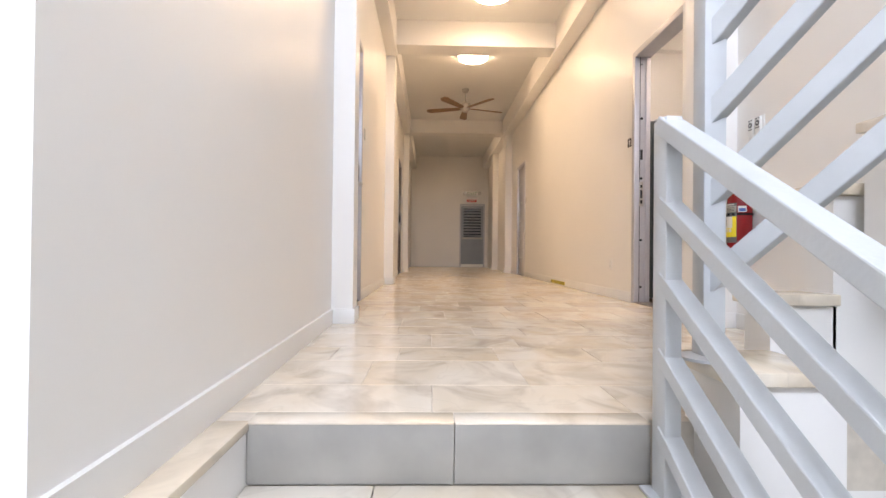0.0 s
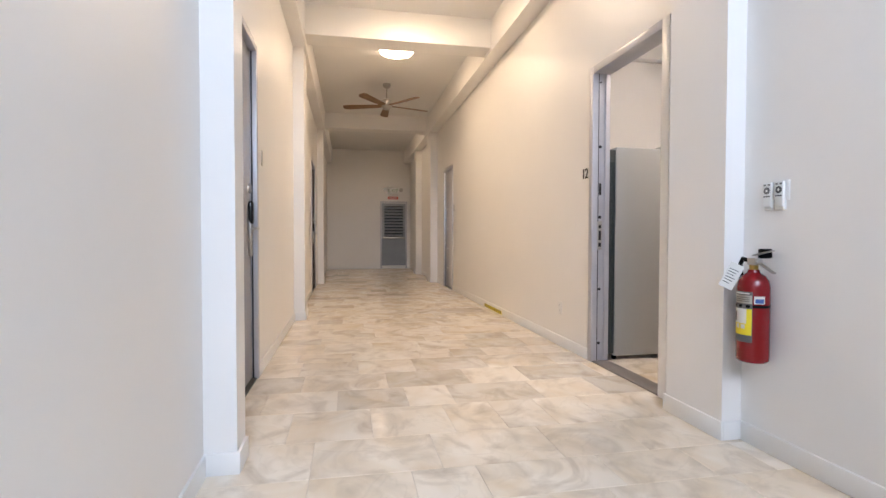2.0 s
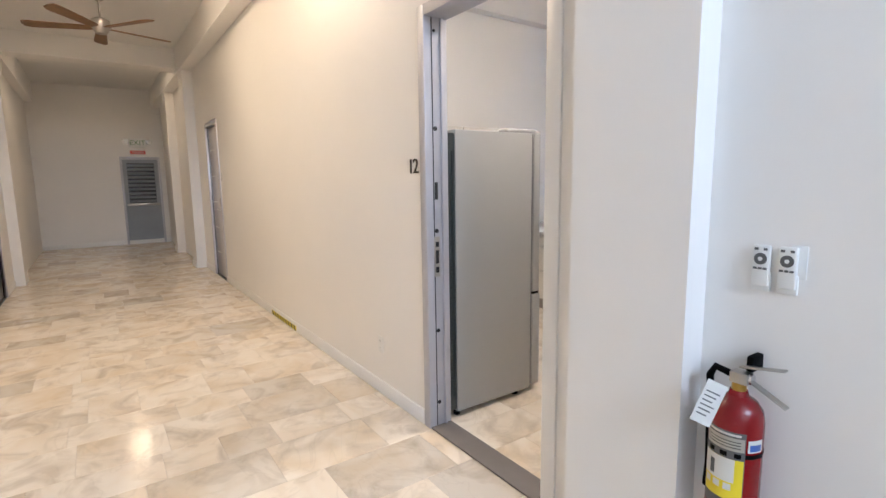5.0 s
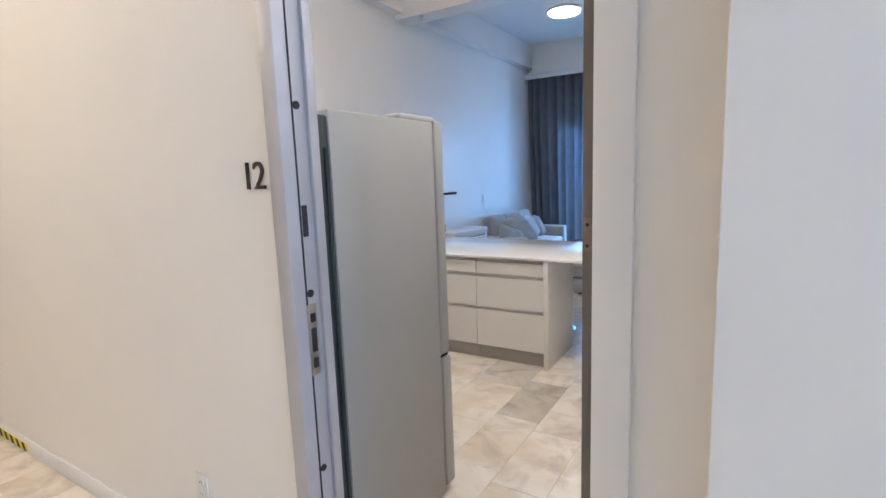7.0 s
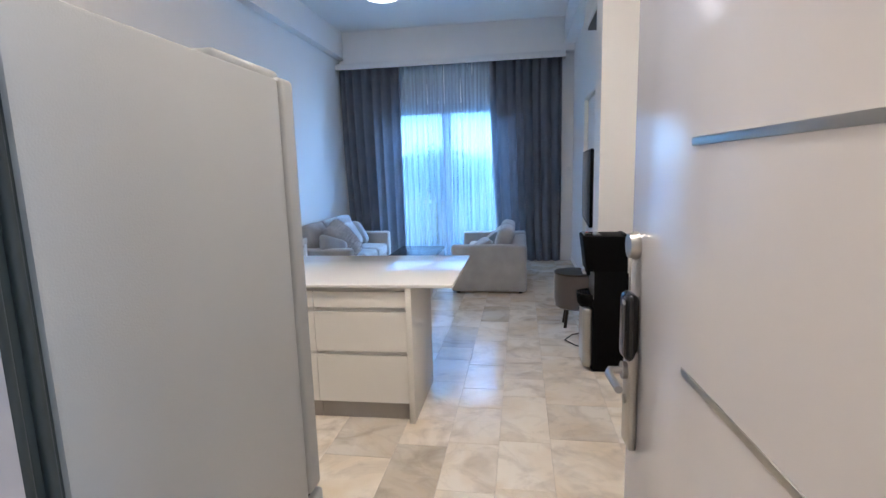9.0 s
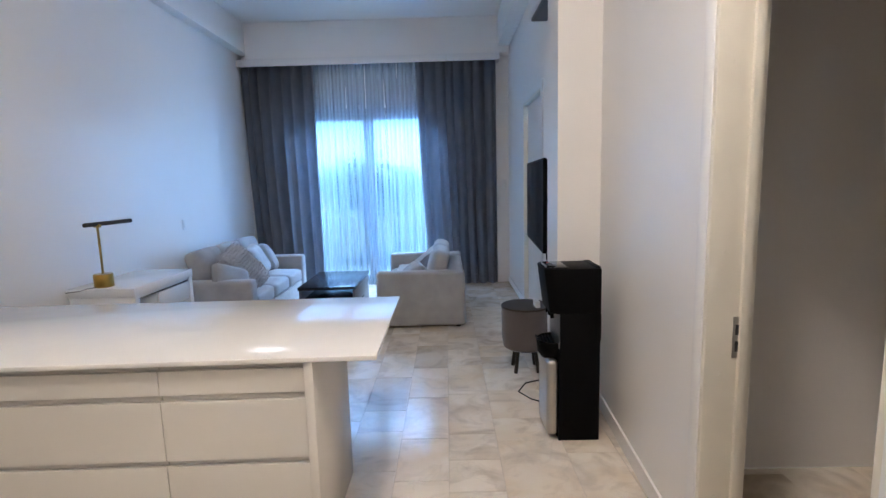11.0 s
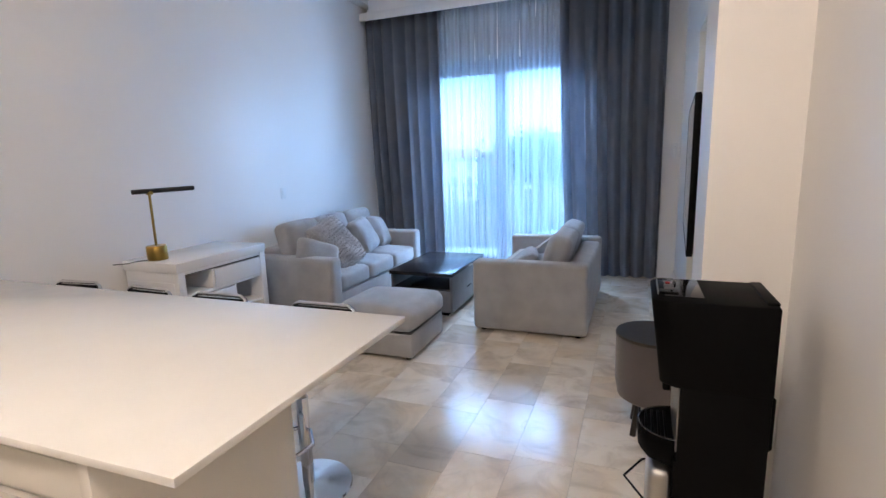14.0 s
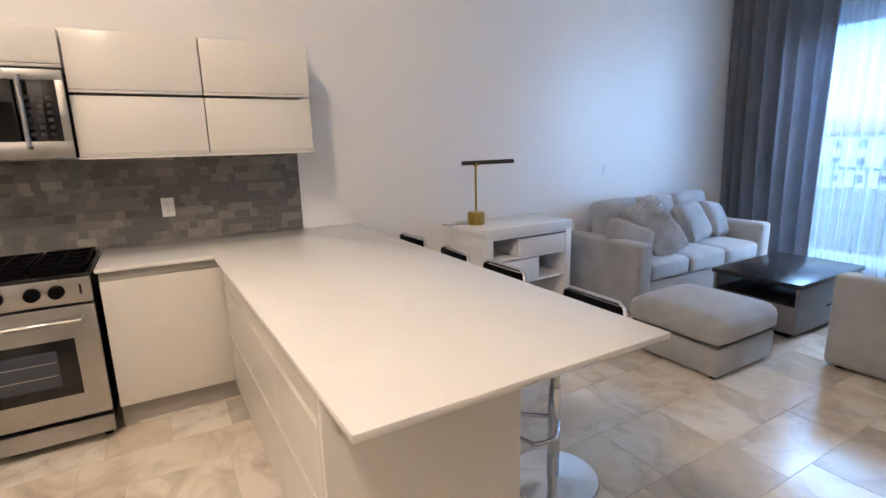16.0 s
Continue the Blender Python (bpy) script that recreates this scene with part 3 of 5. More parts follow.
def stairs_down():
    st = tagged(new("staircase"), "marble-clad stairs with risers greyed for their shade", "stairs", kind="structure")
    for k in range(9):
        y1, z = 1.43 - 0.29 * k, -0.172 * k
        halves = ((-0.55, 0.02), (0.023, 0.572)) if k % 2 == 0 else ((-0.55, -0.2), (-0.197, 0.572))
        for x0, x1 in halves:
            part("riser", box(x0, x1, y1 - 0.018, y1 + 0.004, z - 0.172, z - (0.022 if k else 0.007), 0.001), M_STEP, st)
        if k:
            for x0, x1 in halves[::-1]:
                part("tread", box(x0, x1, y1 - 0.022, y1 + 0.268, z - 0.022, z, 0.003), M_TILE, st)
        part("step_core", box(-0.55, 0.572, y1 + 0.006, y1 + 0.45, z - 0.45, z - 0.024), M_GROUT, st)
    for x0, x1 in ((-0.55, 0.02), (0.023, 0.572)):
        part("nosing", box(x0, x1, 1.410, 1.50, -0.0065, 0.0, 0.001), M_TILE, st)
    return st


stairs_down()
ledge = solid("ledge", boxes([(-0.70, -0.552, -2.2, 1.43, -2.6, -0.025)]), M_WALL, "white curb wall with a marble top beside the stairs", "ledge", "structure", smooth=False)
for k in range(6):
    part("slab", box(-0.70, -0.545, 1.43 - 0.6 * (k + 1), 1.427 - 0.6 * k, -0.025, 0.0, 0.003), M_TILE, ledge)
solid("floor_stair_foot", boxes([(-1.7, XR, -3.4, 1.43, -2.75, -2.6)]), M_STEP, "marble floor at the stair foot in the risers' shaded grey", "floor", "structure", smooth=False)


def railing(name, foot, head, posts, rails, label):
    """A stair rail of flat bars: posts at places, rails as start and end pairs."""
    e = thing(name, (0, 0, 0), label, "railing")
    for x, y, z0, z1, w, d in posts:
        part("post", box(x - w / 2, x + w / 2, y - d / 2, y + d / 2, z0, z1, 0.004), M_RAIL, e)
    for a, b, w, h in rails:
        part("rail", bar(a, b, w, h), M_RAIL, e, smooth=False)
    return e


SLOPE = 0.172 / 0.29
down = []
for k, z in enumerate((0.82, 0.61, 0.41, 0.21, 0.005)):
    down.append(((0.578, 1.34, z), (0.578, -2.0, z - SLOPE * 3.34), 0.05 if k else 0.06, 0.04 if k else 0.045))
lower_rail = railing("stair_railing", 0, 0, [(0.578, 1.333, -0.172, 0.832, 0.044, 0.075), (0.578, -1.2, -1.75, 0.885 - SLOPE * 2.6, 0.045, 0.085)], down,
                     "white painted steel stair railing with sloping flat bars")
part("floor_flange", box(0.53, 0.63, 1.28, 1.39, -0.172, -0.162, 0.003), M_RAIL, lower_rail)

# stair to the next storey: treads that wind up to the right, then a straight flight
upper = tagged(new("upper_staircase"), "white plastered stair with marble treads winding up", "stairs", kind="structure")
for x0, x1, z in ((0.695, 0.97, 0.19), (0.95, 1.16, 0.36), (1.14, XR - 0.005, 0.69)):
    part("tread", box(x0 - 0.02, x1, 1.20 if z < 0.2 else 1.46, 1.50 if z < 0.2 else 1.62, z - 0.035, z, 0.005), M_TILE, upper)
    part("riser", box(x0 + 0.01, x1, 1.22 if z < 0.2 else 1.48, 1.48 if z < 0.2 else 1.60, -2.6 if z < 0.2 else 0.0, z - 0.037), M_WALL, upper)
for k in range(5, 16):
    y1 = 1.44 - 0.27 * (k - 5)
    part("tread", box(1.18, XR - 0.005, y1 - 0.29, y1, 0.172 * k - 0.032, 0.172 * k, 0.004), M_TILE, upper)
    part("riser", box(1.20, XR - 0.005, y1 - 0.26, y1 - 0.01, 0.172 * k - 0.36, 0.172 * k - 0.034), M_WALL, upper)
up = []
for z in (0.39, 0.62, 0.84, 1.05, 1.27, 1.49):
    up.append(((0.70, 1.36, z), (1.33, 0.36, z + 1.05), 0.045, 0.055))
upper_rail = railing("upper_stair_railing", 0, 0, [(0.705, 1.36, 0.19, 3.4, 0.06, 0.06)], up, "white painted steel railing of the stair going up")
part("floor_flange", turned([(0.0, 0.0), (0.075, 0.0), (0.075, 0.008), (0.04, 0.014), (0.0, 0.014)]), M_RAIL, upper_rail).location = (0.705, 1.36, 0.19)


# ---- doors ----
def lever_lock(parent, y, at_x, z, out, side):
    """Keypad lock on a face that looks along out (+1/-1 in y of the door's own frame)."""
    o = out
    q = lambda a, b: (min(a, b), max(a, b))
    lock = part("lock_plate", box(at_x - 0.035, at_x + 0.035, *q(y, y + o * 0.02), z - 0.20, z + 0.06, 0.006), M_NICKEL, parent, "brushed nickel lock plate")
    part("keypad", box(at_x - 0.037, at_x + 0.037, *q(y, y + o * 0.034), z + 0.03, z + 0.20, 0.02, 3), M_BLACKG, lock, "black glossy keypad")
    part("rose", cyl(at_x, z, *q(y + o * 0.018, y + o * 0.032), 0.022, axis="y"), M_NICKEL, lock)
    part("lever", tube([(at_x, y + o * 0.03, z), (at_x, y + o * 0.06, z), (at_x - side * 0.02, y + o * 0.068, z), (at_x - side * 0.115, y + o * 0.066, z)], 0.0095), M_NICKEL, lock, "satin nickel lever handle")
    part("key_cylinder", cyl(at_x, z - 0.075, *q(y + o * 0.018, y + o * 0.026), 0.012, axis="y"), M_NICKEL, lock)
    return lock


def hall_door(name, place, turn, label, w=0.9, h=2.42, strips=True, mirror=1):
    """A closed flush door, hinged in its grey frame; own frame: x across, front at -y."""
    d = thing(name, place, label, "door", turn=turn)
    d["kind"] = "structure"
    part("leaf", box(-w / 2 + 0.004, w / 2 - 0.004, 0.035, 0.08, 0.012, h, 0.003), M_DOOR, d)
    for a, b in ((-w / 2 - 0.05, -w / 2), (w / 2, w / 2 + 0.05)):
        part("jamb", box(a, b, -0.012, 0.13, 0, h + 0.05, 0.004), M_FRAME, d, "grey metal jamb")
    part("head", box(-w / 2, w / 2, -0.012, 0.13, h + 0.004, h + 0.05, 0.004), M_FRAME, d, "grey metal door head")
    part("threshold", box(-w / 2, w / 2, 0.0, 0.13, 0.0, 0.010, 0.003), M_DARK, d, "dark threshold strip")
    # Dark strips hold the shadow line between leaf and frame.
    for a in (-w / 2, w / 2 - 0.006):
        part("gap", box(a, a + 0.006, 0.02, 0.03, 0.0, h, 0.0), M_DARK, d, "dark strip for the shade in the door gap", smooth=False)
    lever_lock(d, 0.035, mirror * (w / 2 - 0.075), 1.12, -1, mirror)
    part("deadbolt", cyl(mirror * (w / 2 - 0.075), 1.41, 0.018, 0.036, 0.03, 0.034, axis="y"), M_NICKEL, d, "round nickel deadbolt")
    if strips:
        for z in (0.4, 0.81, 1.225, 1.64, 2.05):
            part("inlay", box(-w / 2 + 0.07, -w / 2 + 0.36, 0.030, 0.036, z - 0.007, z + 0.007, 0.001), M_STEEL, d, "thin steel inlay strip")
    return d


hall_door("door_1", (XL, 4.405, 0), 90, "closed pale grey flush door with a nickel keypad lock", mirror=1, strips=False)
hall_door("door_2", (XL, 10.95, 0), 90, "closed pale grey flush door with keypad lock and steel inlays", mirror=1)
hall_door("door_3", (XR, 11.03, 0), -90, "closed pale grey flush door with keypad lock and steel inlays", w=0.82, mirror=1)


def open_door():
    """The frame of the open doorway and its leaf, swung into the flat."""
    d = thing("door_12", (0, 0, 0), "open pale grey entrance door with nickel keypad lock", "door")
    d["kind"] = "structure"
    part("jamb", box(XR - 0.012, XI + 0.012, 4.86, 4.925, 0, 2.49, 0.004), M_FRAME, d, "grey metal strike jamb")
    part("jamb", box(XR - 0.012, XI + 0.012, 3.855, 3.937, 0, 2.49, 0.004), M_TRIM, d, "white hinge jamb")
    part("head", box(XR - 0.012, XI + 0.012, 3.937, 4.86, 2.43, 2.49, 0.004), M_FRAME, d, "grey metal door head")
    part("threshold", box(XR - 0.005, XI + 0.01, 3.937, 4.86, 0.0, 0.012, 0.004), M_EDGE, d, "taupe metal threshold")
    part("stop", box(2.06, 2.075, 4.845, 4.86, 0.012, 2.43, 0.002), M_FRAME, d)
    part("seal", box(2.003, 2.008, 4.857, 4.8615, 0.012, 2.43, 0.0), M_DARK, d, "black seal in the jamb", smooth=False)
    for z, r in ((1.822, 0.013), (1.23, 0.013), (2.36, 0.008), (0.16, 0.012), (0.62, 0.012)):
        part("bolt_hole", cyl(2.022, z, 4.856, 4.8605, r, axis="y", seg=16), M_DARK, d, "dark bolt hole")
    part("slot", box(2.012, 2.034, 4.856, 4.8605, 1.415, 1.515, 0.003), M_DARK, d, "dark latch slot")
    plate = part("strike_plate", box(2.002, 2.040, 4.854, 4.8605, 0.955, 1.195, 0.002), M_NICKEL, d, "nickel strike plate")
    for z0, z1 in ((0.975, 1.01), (1.03, 1.11), (1.13, 1.16)):
        part("latch_slot", box(2.010, 2.032, 4.852, 4.855, z0 + 0.005, z1 + 0.005, 0.001), M_DARK, plate)
    leaf = part("leaf", box(2.115, 3.005, 3.971, 4.010, 0.014, 2.42, 0.003), M_DOOR, d)
    for z in (0.40, 0.81, 1.225, 1.642, 2.05):
        part("inlay", box(2.17, 2.645, 4.008, 4.0125, z - 0.007, z + 0.007, 0.001), M_STEEL, leaf, "thin steel inlay strip")
    leaf.matrix_basis = pose(2.090, 3.995, 0, 0, 0, 3.0) @ pose(-2.115, -4.010, 0)
    lever_lock(leaf, 4.010, 2.945, 1.10, 1, 1)
    part("deadbolt", turned_at(2.955, 1.413, 4.010), M_NICKEL, leaf, "round nickel deadbolt")
    part("edge_plate", box(3.003, 3.007, 3.976, 4.004, 0.95, 1.25, 0.001), M_NICKEL, leaf, "nickel edge plate")
    for z in (0.25, 1.44, 2.2):
        hg = part("hinge", boxes([(2.1095, 2.1145, 3.972, 4.007, z - 0.040, z + 0.040)], 0.001), M_HINGE, leaf, "worn bronze hinge")
        part("pin", cyl(2.078, 3.949, z - 0.042, z + 0.042, 0.008), M_HINGE, d, "bronze hinge pin")
        part("jamb_plate", box(2.03, 2.070, 3.9372, 3.9412, z - 0.040, z + 0.040, 0.001), M_HINGE, d, "bronze hinge plate on the jamb")
        for dz in (-0.025, 0.025):
            for y in (3.980, 3.998):
                part("screw", cyl(y, z + dz, 2.1065, 2.110, 0.004, axis="x", seg=12), M_DARK, hg, "small dark screw head")
    # Leaf edge has the door's paint; its shade is put into this dark strip.
    part("edge", box(2.1125, 2.1155, 3.9705, 4.0105, 0.014, 2.42, 0.001), M_EDGE, leaf, "hinge edge coloured taupe for its shade")
    # Black strip laid on the jamb for the shade between leaf and jamb.
    part("hinge_gap_shade", box(2.072, 2.108, 3.9372, 3.9415, 0.014, 2.42, 0.0), M_DARK, d, "dark strip for the shaded gap at the hinge jamb", smooth=False)
    return d


def turned_at(x, z, y):
    bm = turned([(0.0, 0.0), (0.034, 0.0), (0.034, 0.006), (0.029, 0.022), (0.010, 0.024), (0.0, 0.022)])
    bm.transform(pose(x, y, z, -90, 0, 0))
    return bm


open_door()


def cased_opening(name, x0, x1, top, label, strike):
    d = thing(name, (0, 0, 0), label, "doorway")
    d["kind"] = "structure"
    y0, y1 = YR - 0.165, YR
    part("jamb", box(x1 - 0.02, x1 + 0.004, y0, y1 + 0.012, 0, top, 0.003), M_CREAM, d)
    part("jamb", box(x0 - 0.004, x0 + 0.02, y0, y1 + 0.012, 0, top, 0.003), M_CREAM, d)
    part("head", box(x0 + 0.02, x1 - 0.02, y0, y1 + 0.012, top - 0.02, top + 0.003, 0.003), M_CREAM, d)
    for a, b in ((x0 - 0.07, x0 - 0.004), (x1 + 0.004, x1 + 0.07)):
        part("casing", box(a, b, y1 - 0.002, y1 + 0.016, 0, top + 0.07, 0.004), M_TRIM, d, "white casing board")
    part("casing", box(x0 - 0.004, x1 + 0.004, y1 - 0.002, y1 + 0.016, top + 0.003, top + 0.07, 0.004), M_TRIM, d, "white casing board")
    part("stop", box(x1 - 0.034, x1 - 0.019, y0 + 0.02, y1 - 0.11, 0, top - 0.02, 0.002), M_CREAM, d)
    if strike:
        pl = part("strike_plate", box(x1 - 0.023, x1 - 0.0185, 3.325, 3.36, 0.92, 1.08, 0.002), M_NICKEL, d, "nickel strike plate")
        for z in (0.945, 1.01):
            part("latch_slot", box(x1 - 0.0245, x1 - 0.0225, 3.335, 3.352, z, z + 0.04, 0.001), M_DARK, pl)
        for z in (0.35, 0.85, 1.32, 1.62, 2.0):
            part("screw_cap", cyl(3.40, z, x1 - 0.022, x1 - 0.0195, 0.008, axis="x", seg=12), M_CREAM, d)
    return d


cased_opening("doorway_bath", 3.70, 4.486, 2.43, "cream painted door lining with a nickel strike plate", True)
cased_opening("doorway_bedroom", 7.74, 8.86, 2.51, "white cased doorway beyond the television", False)
inner = thing("inner_door", (0, 0, 0), "white flush bedroom door standing closed", "door")
inner["kind"] = "structure"
part("leaf", box(7.765, 8.835, YR - 0.08, YR - 0.04, 0.01, 2.485, 0.003), M_TRIM, inner)
part("hinge", box(8.825, 8.836, YR - 0.039, YR - 0.034, 1.95, 2.06, 0.001), M_NICKEL, inner, "nickel hinge")

# ---- balcony door, curtains, balcony ----
win = thing("window_1", (0, 0, 0), "tall sliding balcony door, frame greyed for its backlit shade", "window")
win["kind"] = "structure"
xs = XW + 0.08
part("window_frame", boxes([(xs, xs + 0.09, DY0, DY0 + 0.07, 0, WIN_TOP), (xs, xs + 0.09, DY1 - 0.07, DY1, 0, WIN_TOP),
                            (xs, xs + 0.09, DY0 + 0.07, DY1 - 0.07, WIN_TOP - 0.08, WIN_TOP), (xs, xs + 0.09, DY0 + 0.07, DY1 - 0.07, 0, 0.05)], 0.004), M_ALU, win)
for y0, y1, dx in ((DY0 + 0.07, 5.61, 0.015), (5.60, DY1 - 0.07, 0.05)):
    sash = part("sash", boxes([(xs + dx, xs + dx + 0.03, y0, y0 + 0.09, 0.05, WIN_TOP - 0.08), (xs + dx, xs + dx + 0.03, y1 - 0.09, y1, 0.05, WIN_TOP - 0.08),
                               (xs + dx, xs + dx + 0.03, y0 + 0.09, y1 - 0.09, 0.05, 0.15), (xs + dx, xs + dx + 0.03, y0 + 0.09, y1 - 0.09, WIN_TOP - 0.17, WIN_TOP - 0.08)], 0.003), M_ALU, win)
    pane = part("pane", box(xs + dx + 0.012, xs + dx + 0.018, y0 + 0.085, y1 - 0.085, 0.145, WIN_TOP - 0.165), M_GLASS, sash, "glass pane tinted for the blue daylight", smooth=False)
    pane.visible_shadow = False

val = thing("curtain_pelmet", (0, 0, 0), "white painted curtain pelmet board above the window", "pelmet")
part("front_board", box(10.20, 10.225, 3.60, YL - 0.001, 3.36, 3.46, 0.003), M_TRIM, val)
part("top_board", box(10.225, XW - 0.001, 3.60, YL - 0.001, 3.44, 3.46, 0.002), M_TRIM, val)
part("end_board", box(10.225, XW - 0.001, 3.60, 3.62, 3.36, 3.44, 0.002), M_TRIM, val)
solid("curtain", folds(6.36, 7.44, 0.02, 3.43, 10.31, 0.05, 7, seed=3, flare=-0.10, thick=0.003), M_CURTAIN, "slate grey pleated floor-length curtain drawn aside", "curtain", group="window curtains")
solid("curtain", folds(3.64, 4.82, 0.02, 3.43, 10.31, 0.05, 8, seed=8, flare=-0.14, thick=0.003), M_CURTAIN, "slate grey pleated floor-length curtain drawn aside", "curtain", group="window curtains")
solid("sheer_curtain", folds(4.55, 6.62, 0.02, 3.42, 10.385, 0.018, 34, seed=5), M_SHEER, "translucent white sheer curtain across the balcony door", "curtain")

balc = solid("balcony_floor", boxes([(XW + 0.2, 12.0, 3.2, 8.2, -0.2, -0.03)]), M_BALC, "tiled balcony floor", "floor", "structure", smooth=False)
br = thing("balcony_railing", (11.7, 5.6, -0.03), "pale metal balcony railing with thin upright bars", "railing")
part("top_rail", box(-0.03, 0.03, -2.4, 2.6, 1.10, 1.14, 0.006), M_BALRAIL, br)
part("bottom_rail", box(-0.02, 0.02, -2.4, 2.6, 0.10, 0.13, 0.004), M_BALRAIL, br)
for k in range(42):
    part("baluster", box(-0.008, 0.008, -2.4 + 0.12 * k, -2.384 + 0.12 * k, 0.13, 1.10), M_BALRAIL, br)
for y in (-2.4, 0.0, 2.56):
    part("post", box(-0.025, 0.025, y, y + 0.04, 0.0, 1.10, 0.004), M_BALRAIL, br)


def balcony_chair(at, turn):
    c = thing("balcony_chair", at, "slatted metal chair standing on the balcony", "chair", turn=turn)
    part("seat", box(-0.22, 0.22, -0.22, 0.22, 0.42, 0.44, 0.005), M_BALRAIL, c)
    for x in (-0.21, 0.21):
        part("leg", tube([(x, -0.2, 0), (x, -0.21, 0.42), (x, -0.21, 0.64), (x, 0.18, 0.64)], 0.012), M_BALRAIL, c)
        part("leg", tube([(x, 0.2, 0), (x, 0.21, 0.43), (x, 0.28, 0.88)], 0.012), M_BALRAIL, c)
    for k in range(6):
        part("slat", box(-0.18 + 0.066 * k, -0.155 + 0.066 * k, 0.225, 0.237, 0.46, 0.86, 0.002), M_BALRAIL, c)
    return c


balcony_chair((11.2, 5.05, -0.03), -60)

# ---- distance beyond the balcony ----
solid("ground", boxes([(-400, 900, -700, 700, -8.4, -8.0)]), M_GROUND, "dry grass and gardens far below the balcony", "ground", "structure", smooth=False)


def tree(at, h, spread, seed):
    rng = random.Random(seed)
    t = thing("tree", at, "broad green tree beyond the balcony", "tree", "trees outside")
    part("trunk", tube([(0, 0, 0), (0.1, 0.05, h * 0.3), (0.0, -0.1, h * 0.55)], h * 0.022), M_BARK, t)
    limbs = []
    for k in range(7):
        a = 2 * math.pi * k / 7 + rng.uniform(-0.3, 0.3)
        r = spread * rng.uniform(0.45, 0.8)
        end = Vector((r * math.cos(a), r * math.sin(a), h * rng.uniform(0.65, 0.92)))
        limbs.append(end)
        part("limb", tube([(0, -0.1, h * 0.5), end * 0.55 + Vector((0, 0, h * 0.22)), end], h * 0.008, 6), M_BARK, t)
    verts, faces = [], []
    for _ in range(2600):
        c = rng.choice(limbs + [Vector((0, 0, h * 0.85))])
        p = c + Vector((rng.gauss(0, 1), rng.gauss(0, 1), rng.gauss(0, 0.7))) * spread * 0.27
        u = Vector((rng.uniform(-1, 1), rng.uniform(-1, 1), rng.uniform(-0.6, 0.6))).normalized() * rng.uniform(0.22, 0.48)
        v = u.orthogonal().normalized() * u.length * 0.55
        i = len(verts)
        verts += [p - u, p + v, p + u, p - v]
        faces.append((i, i + 1, i + 2, i + 3))
    me = bpy.data.meshes.new("crown")
    me.from_pydata(verts, [], faces)
    me.materials.append(M_LEAF)
    o = new("crown", me)
    o.parent = t
    return t


tree((42, -3.5, -8), 14.5, 6.0, 1)
tree((60, 14.0, -8), 12.0, 5.5, 2)
tree((34, -16.0, -8), 12.5, 5.0, 3)
tree((70, 2.0, -8), 12.0, 6.0, 4)


def far_house(at, w, d, h, n):
    e = thing("house", at, "pale rendered house with a clay roof in the distance", "house", "houses outside")
    part("wall", box(0, d, -w / 2, w / 2, 0, h), M_FACADE, e, smooth=False)
    bm = bmesh.new()
    v = [bm.verts.new(p) for p in ((-0.5, -w / 2 - 0.5, h), (d + 0.5, -w / 2 - 0.5, h), (d + 0.5, w / 2 + 0.5, h), (-0.5, w / 2 + 0.5, h), (d / 2, -w / 2 + 2, h + 2), (d / 2, w / 2 - 2, h + 2))]
    for f in ((0, 1, 4), (1, 2, 5, 4), (2, 3, 5), (3, 0, 4, 5), (3, 2, 1, 0)):
        bm.faces.new([v[i] for i in f])
    part("roof", bm, M_ROOF, e, smooth=False)
    for k in range(n):
        for s in range(int(h // 3)):
            y = -w / 2 + (k + 0.5) * w / n
            part("window", box(-0.04, 0.05, y - 0.6, y + 0.6, 0.9 + 3 * s, 2.3 + 3 * s), M_PANE, e, smooth=False)
    return e


far_house((150, 38, -8), 24, 10, 6.5, 6)
far_house((175, -6, -8), 20, 10, 6.5, 5)
far_house((130, -45, -8), 20, 10, 6.5, 5)
far_house((110, 50, -8), 26, 12, 9.5, 7)


# ---- hall things ----
def ceiling_light(at, label, mat, r=0.21):
    e = thing("ceiling_light", at, label, "lamp", "round ceiling lights")
    part("rim", turned([(0.0, 0.0), (r + 0.012, 0.0), (r + 0.012, -0.03), (r, -0.034), (r, -0.012), (0, -0.012)]), M_WHITEP, e)
    part("diffuser", turned([(0.0, -0.013), (r - 0.002, -0.013), (r - 0.002, -0.045), (r * 0.93, -0.062), (r * 0.6, -0.07), (0.0, -0.072)]), mat, e, "glowing opal diffuser")
    return e


ceiling_light((0.72, 6.40, HALL_CEIL), "lit round white ceiling light in the hall", M_LAMP_HALL, 0.25)
ceiling_light((0.65, 8.50, HALL_CEIL), "lit round white ceiling light in the hall", M_LAMP_HALL, 0.25)
# Added fill for the hall's end, kept out of sight behind the far beam.
ceiling_light((0.70, 13.7, HALL_CEIL), "lit round white ceiling light in the hall", M_LAMP_HALL, 0.18)


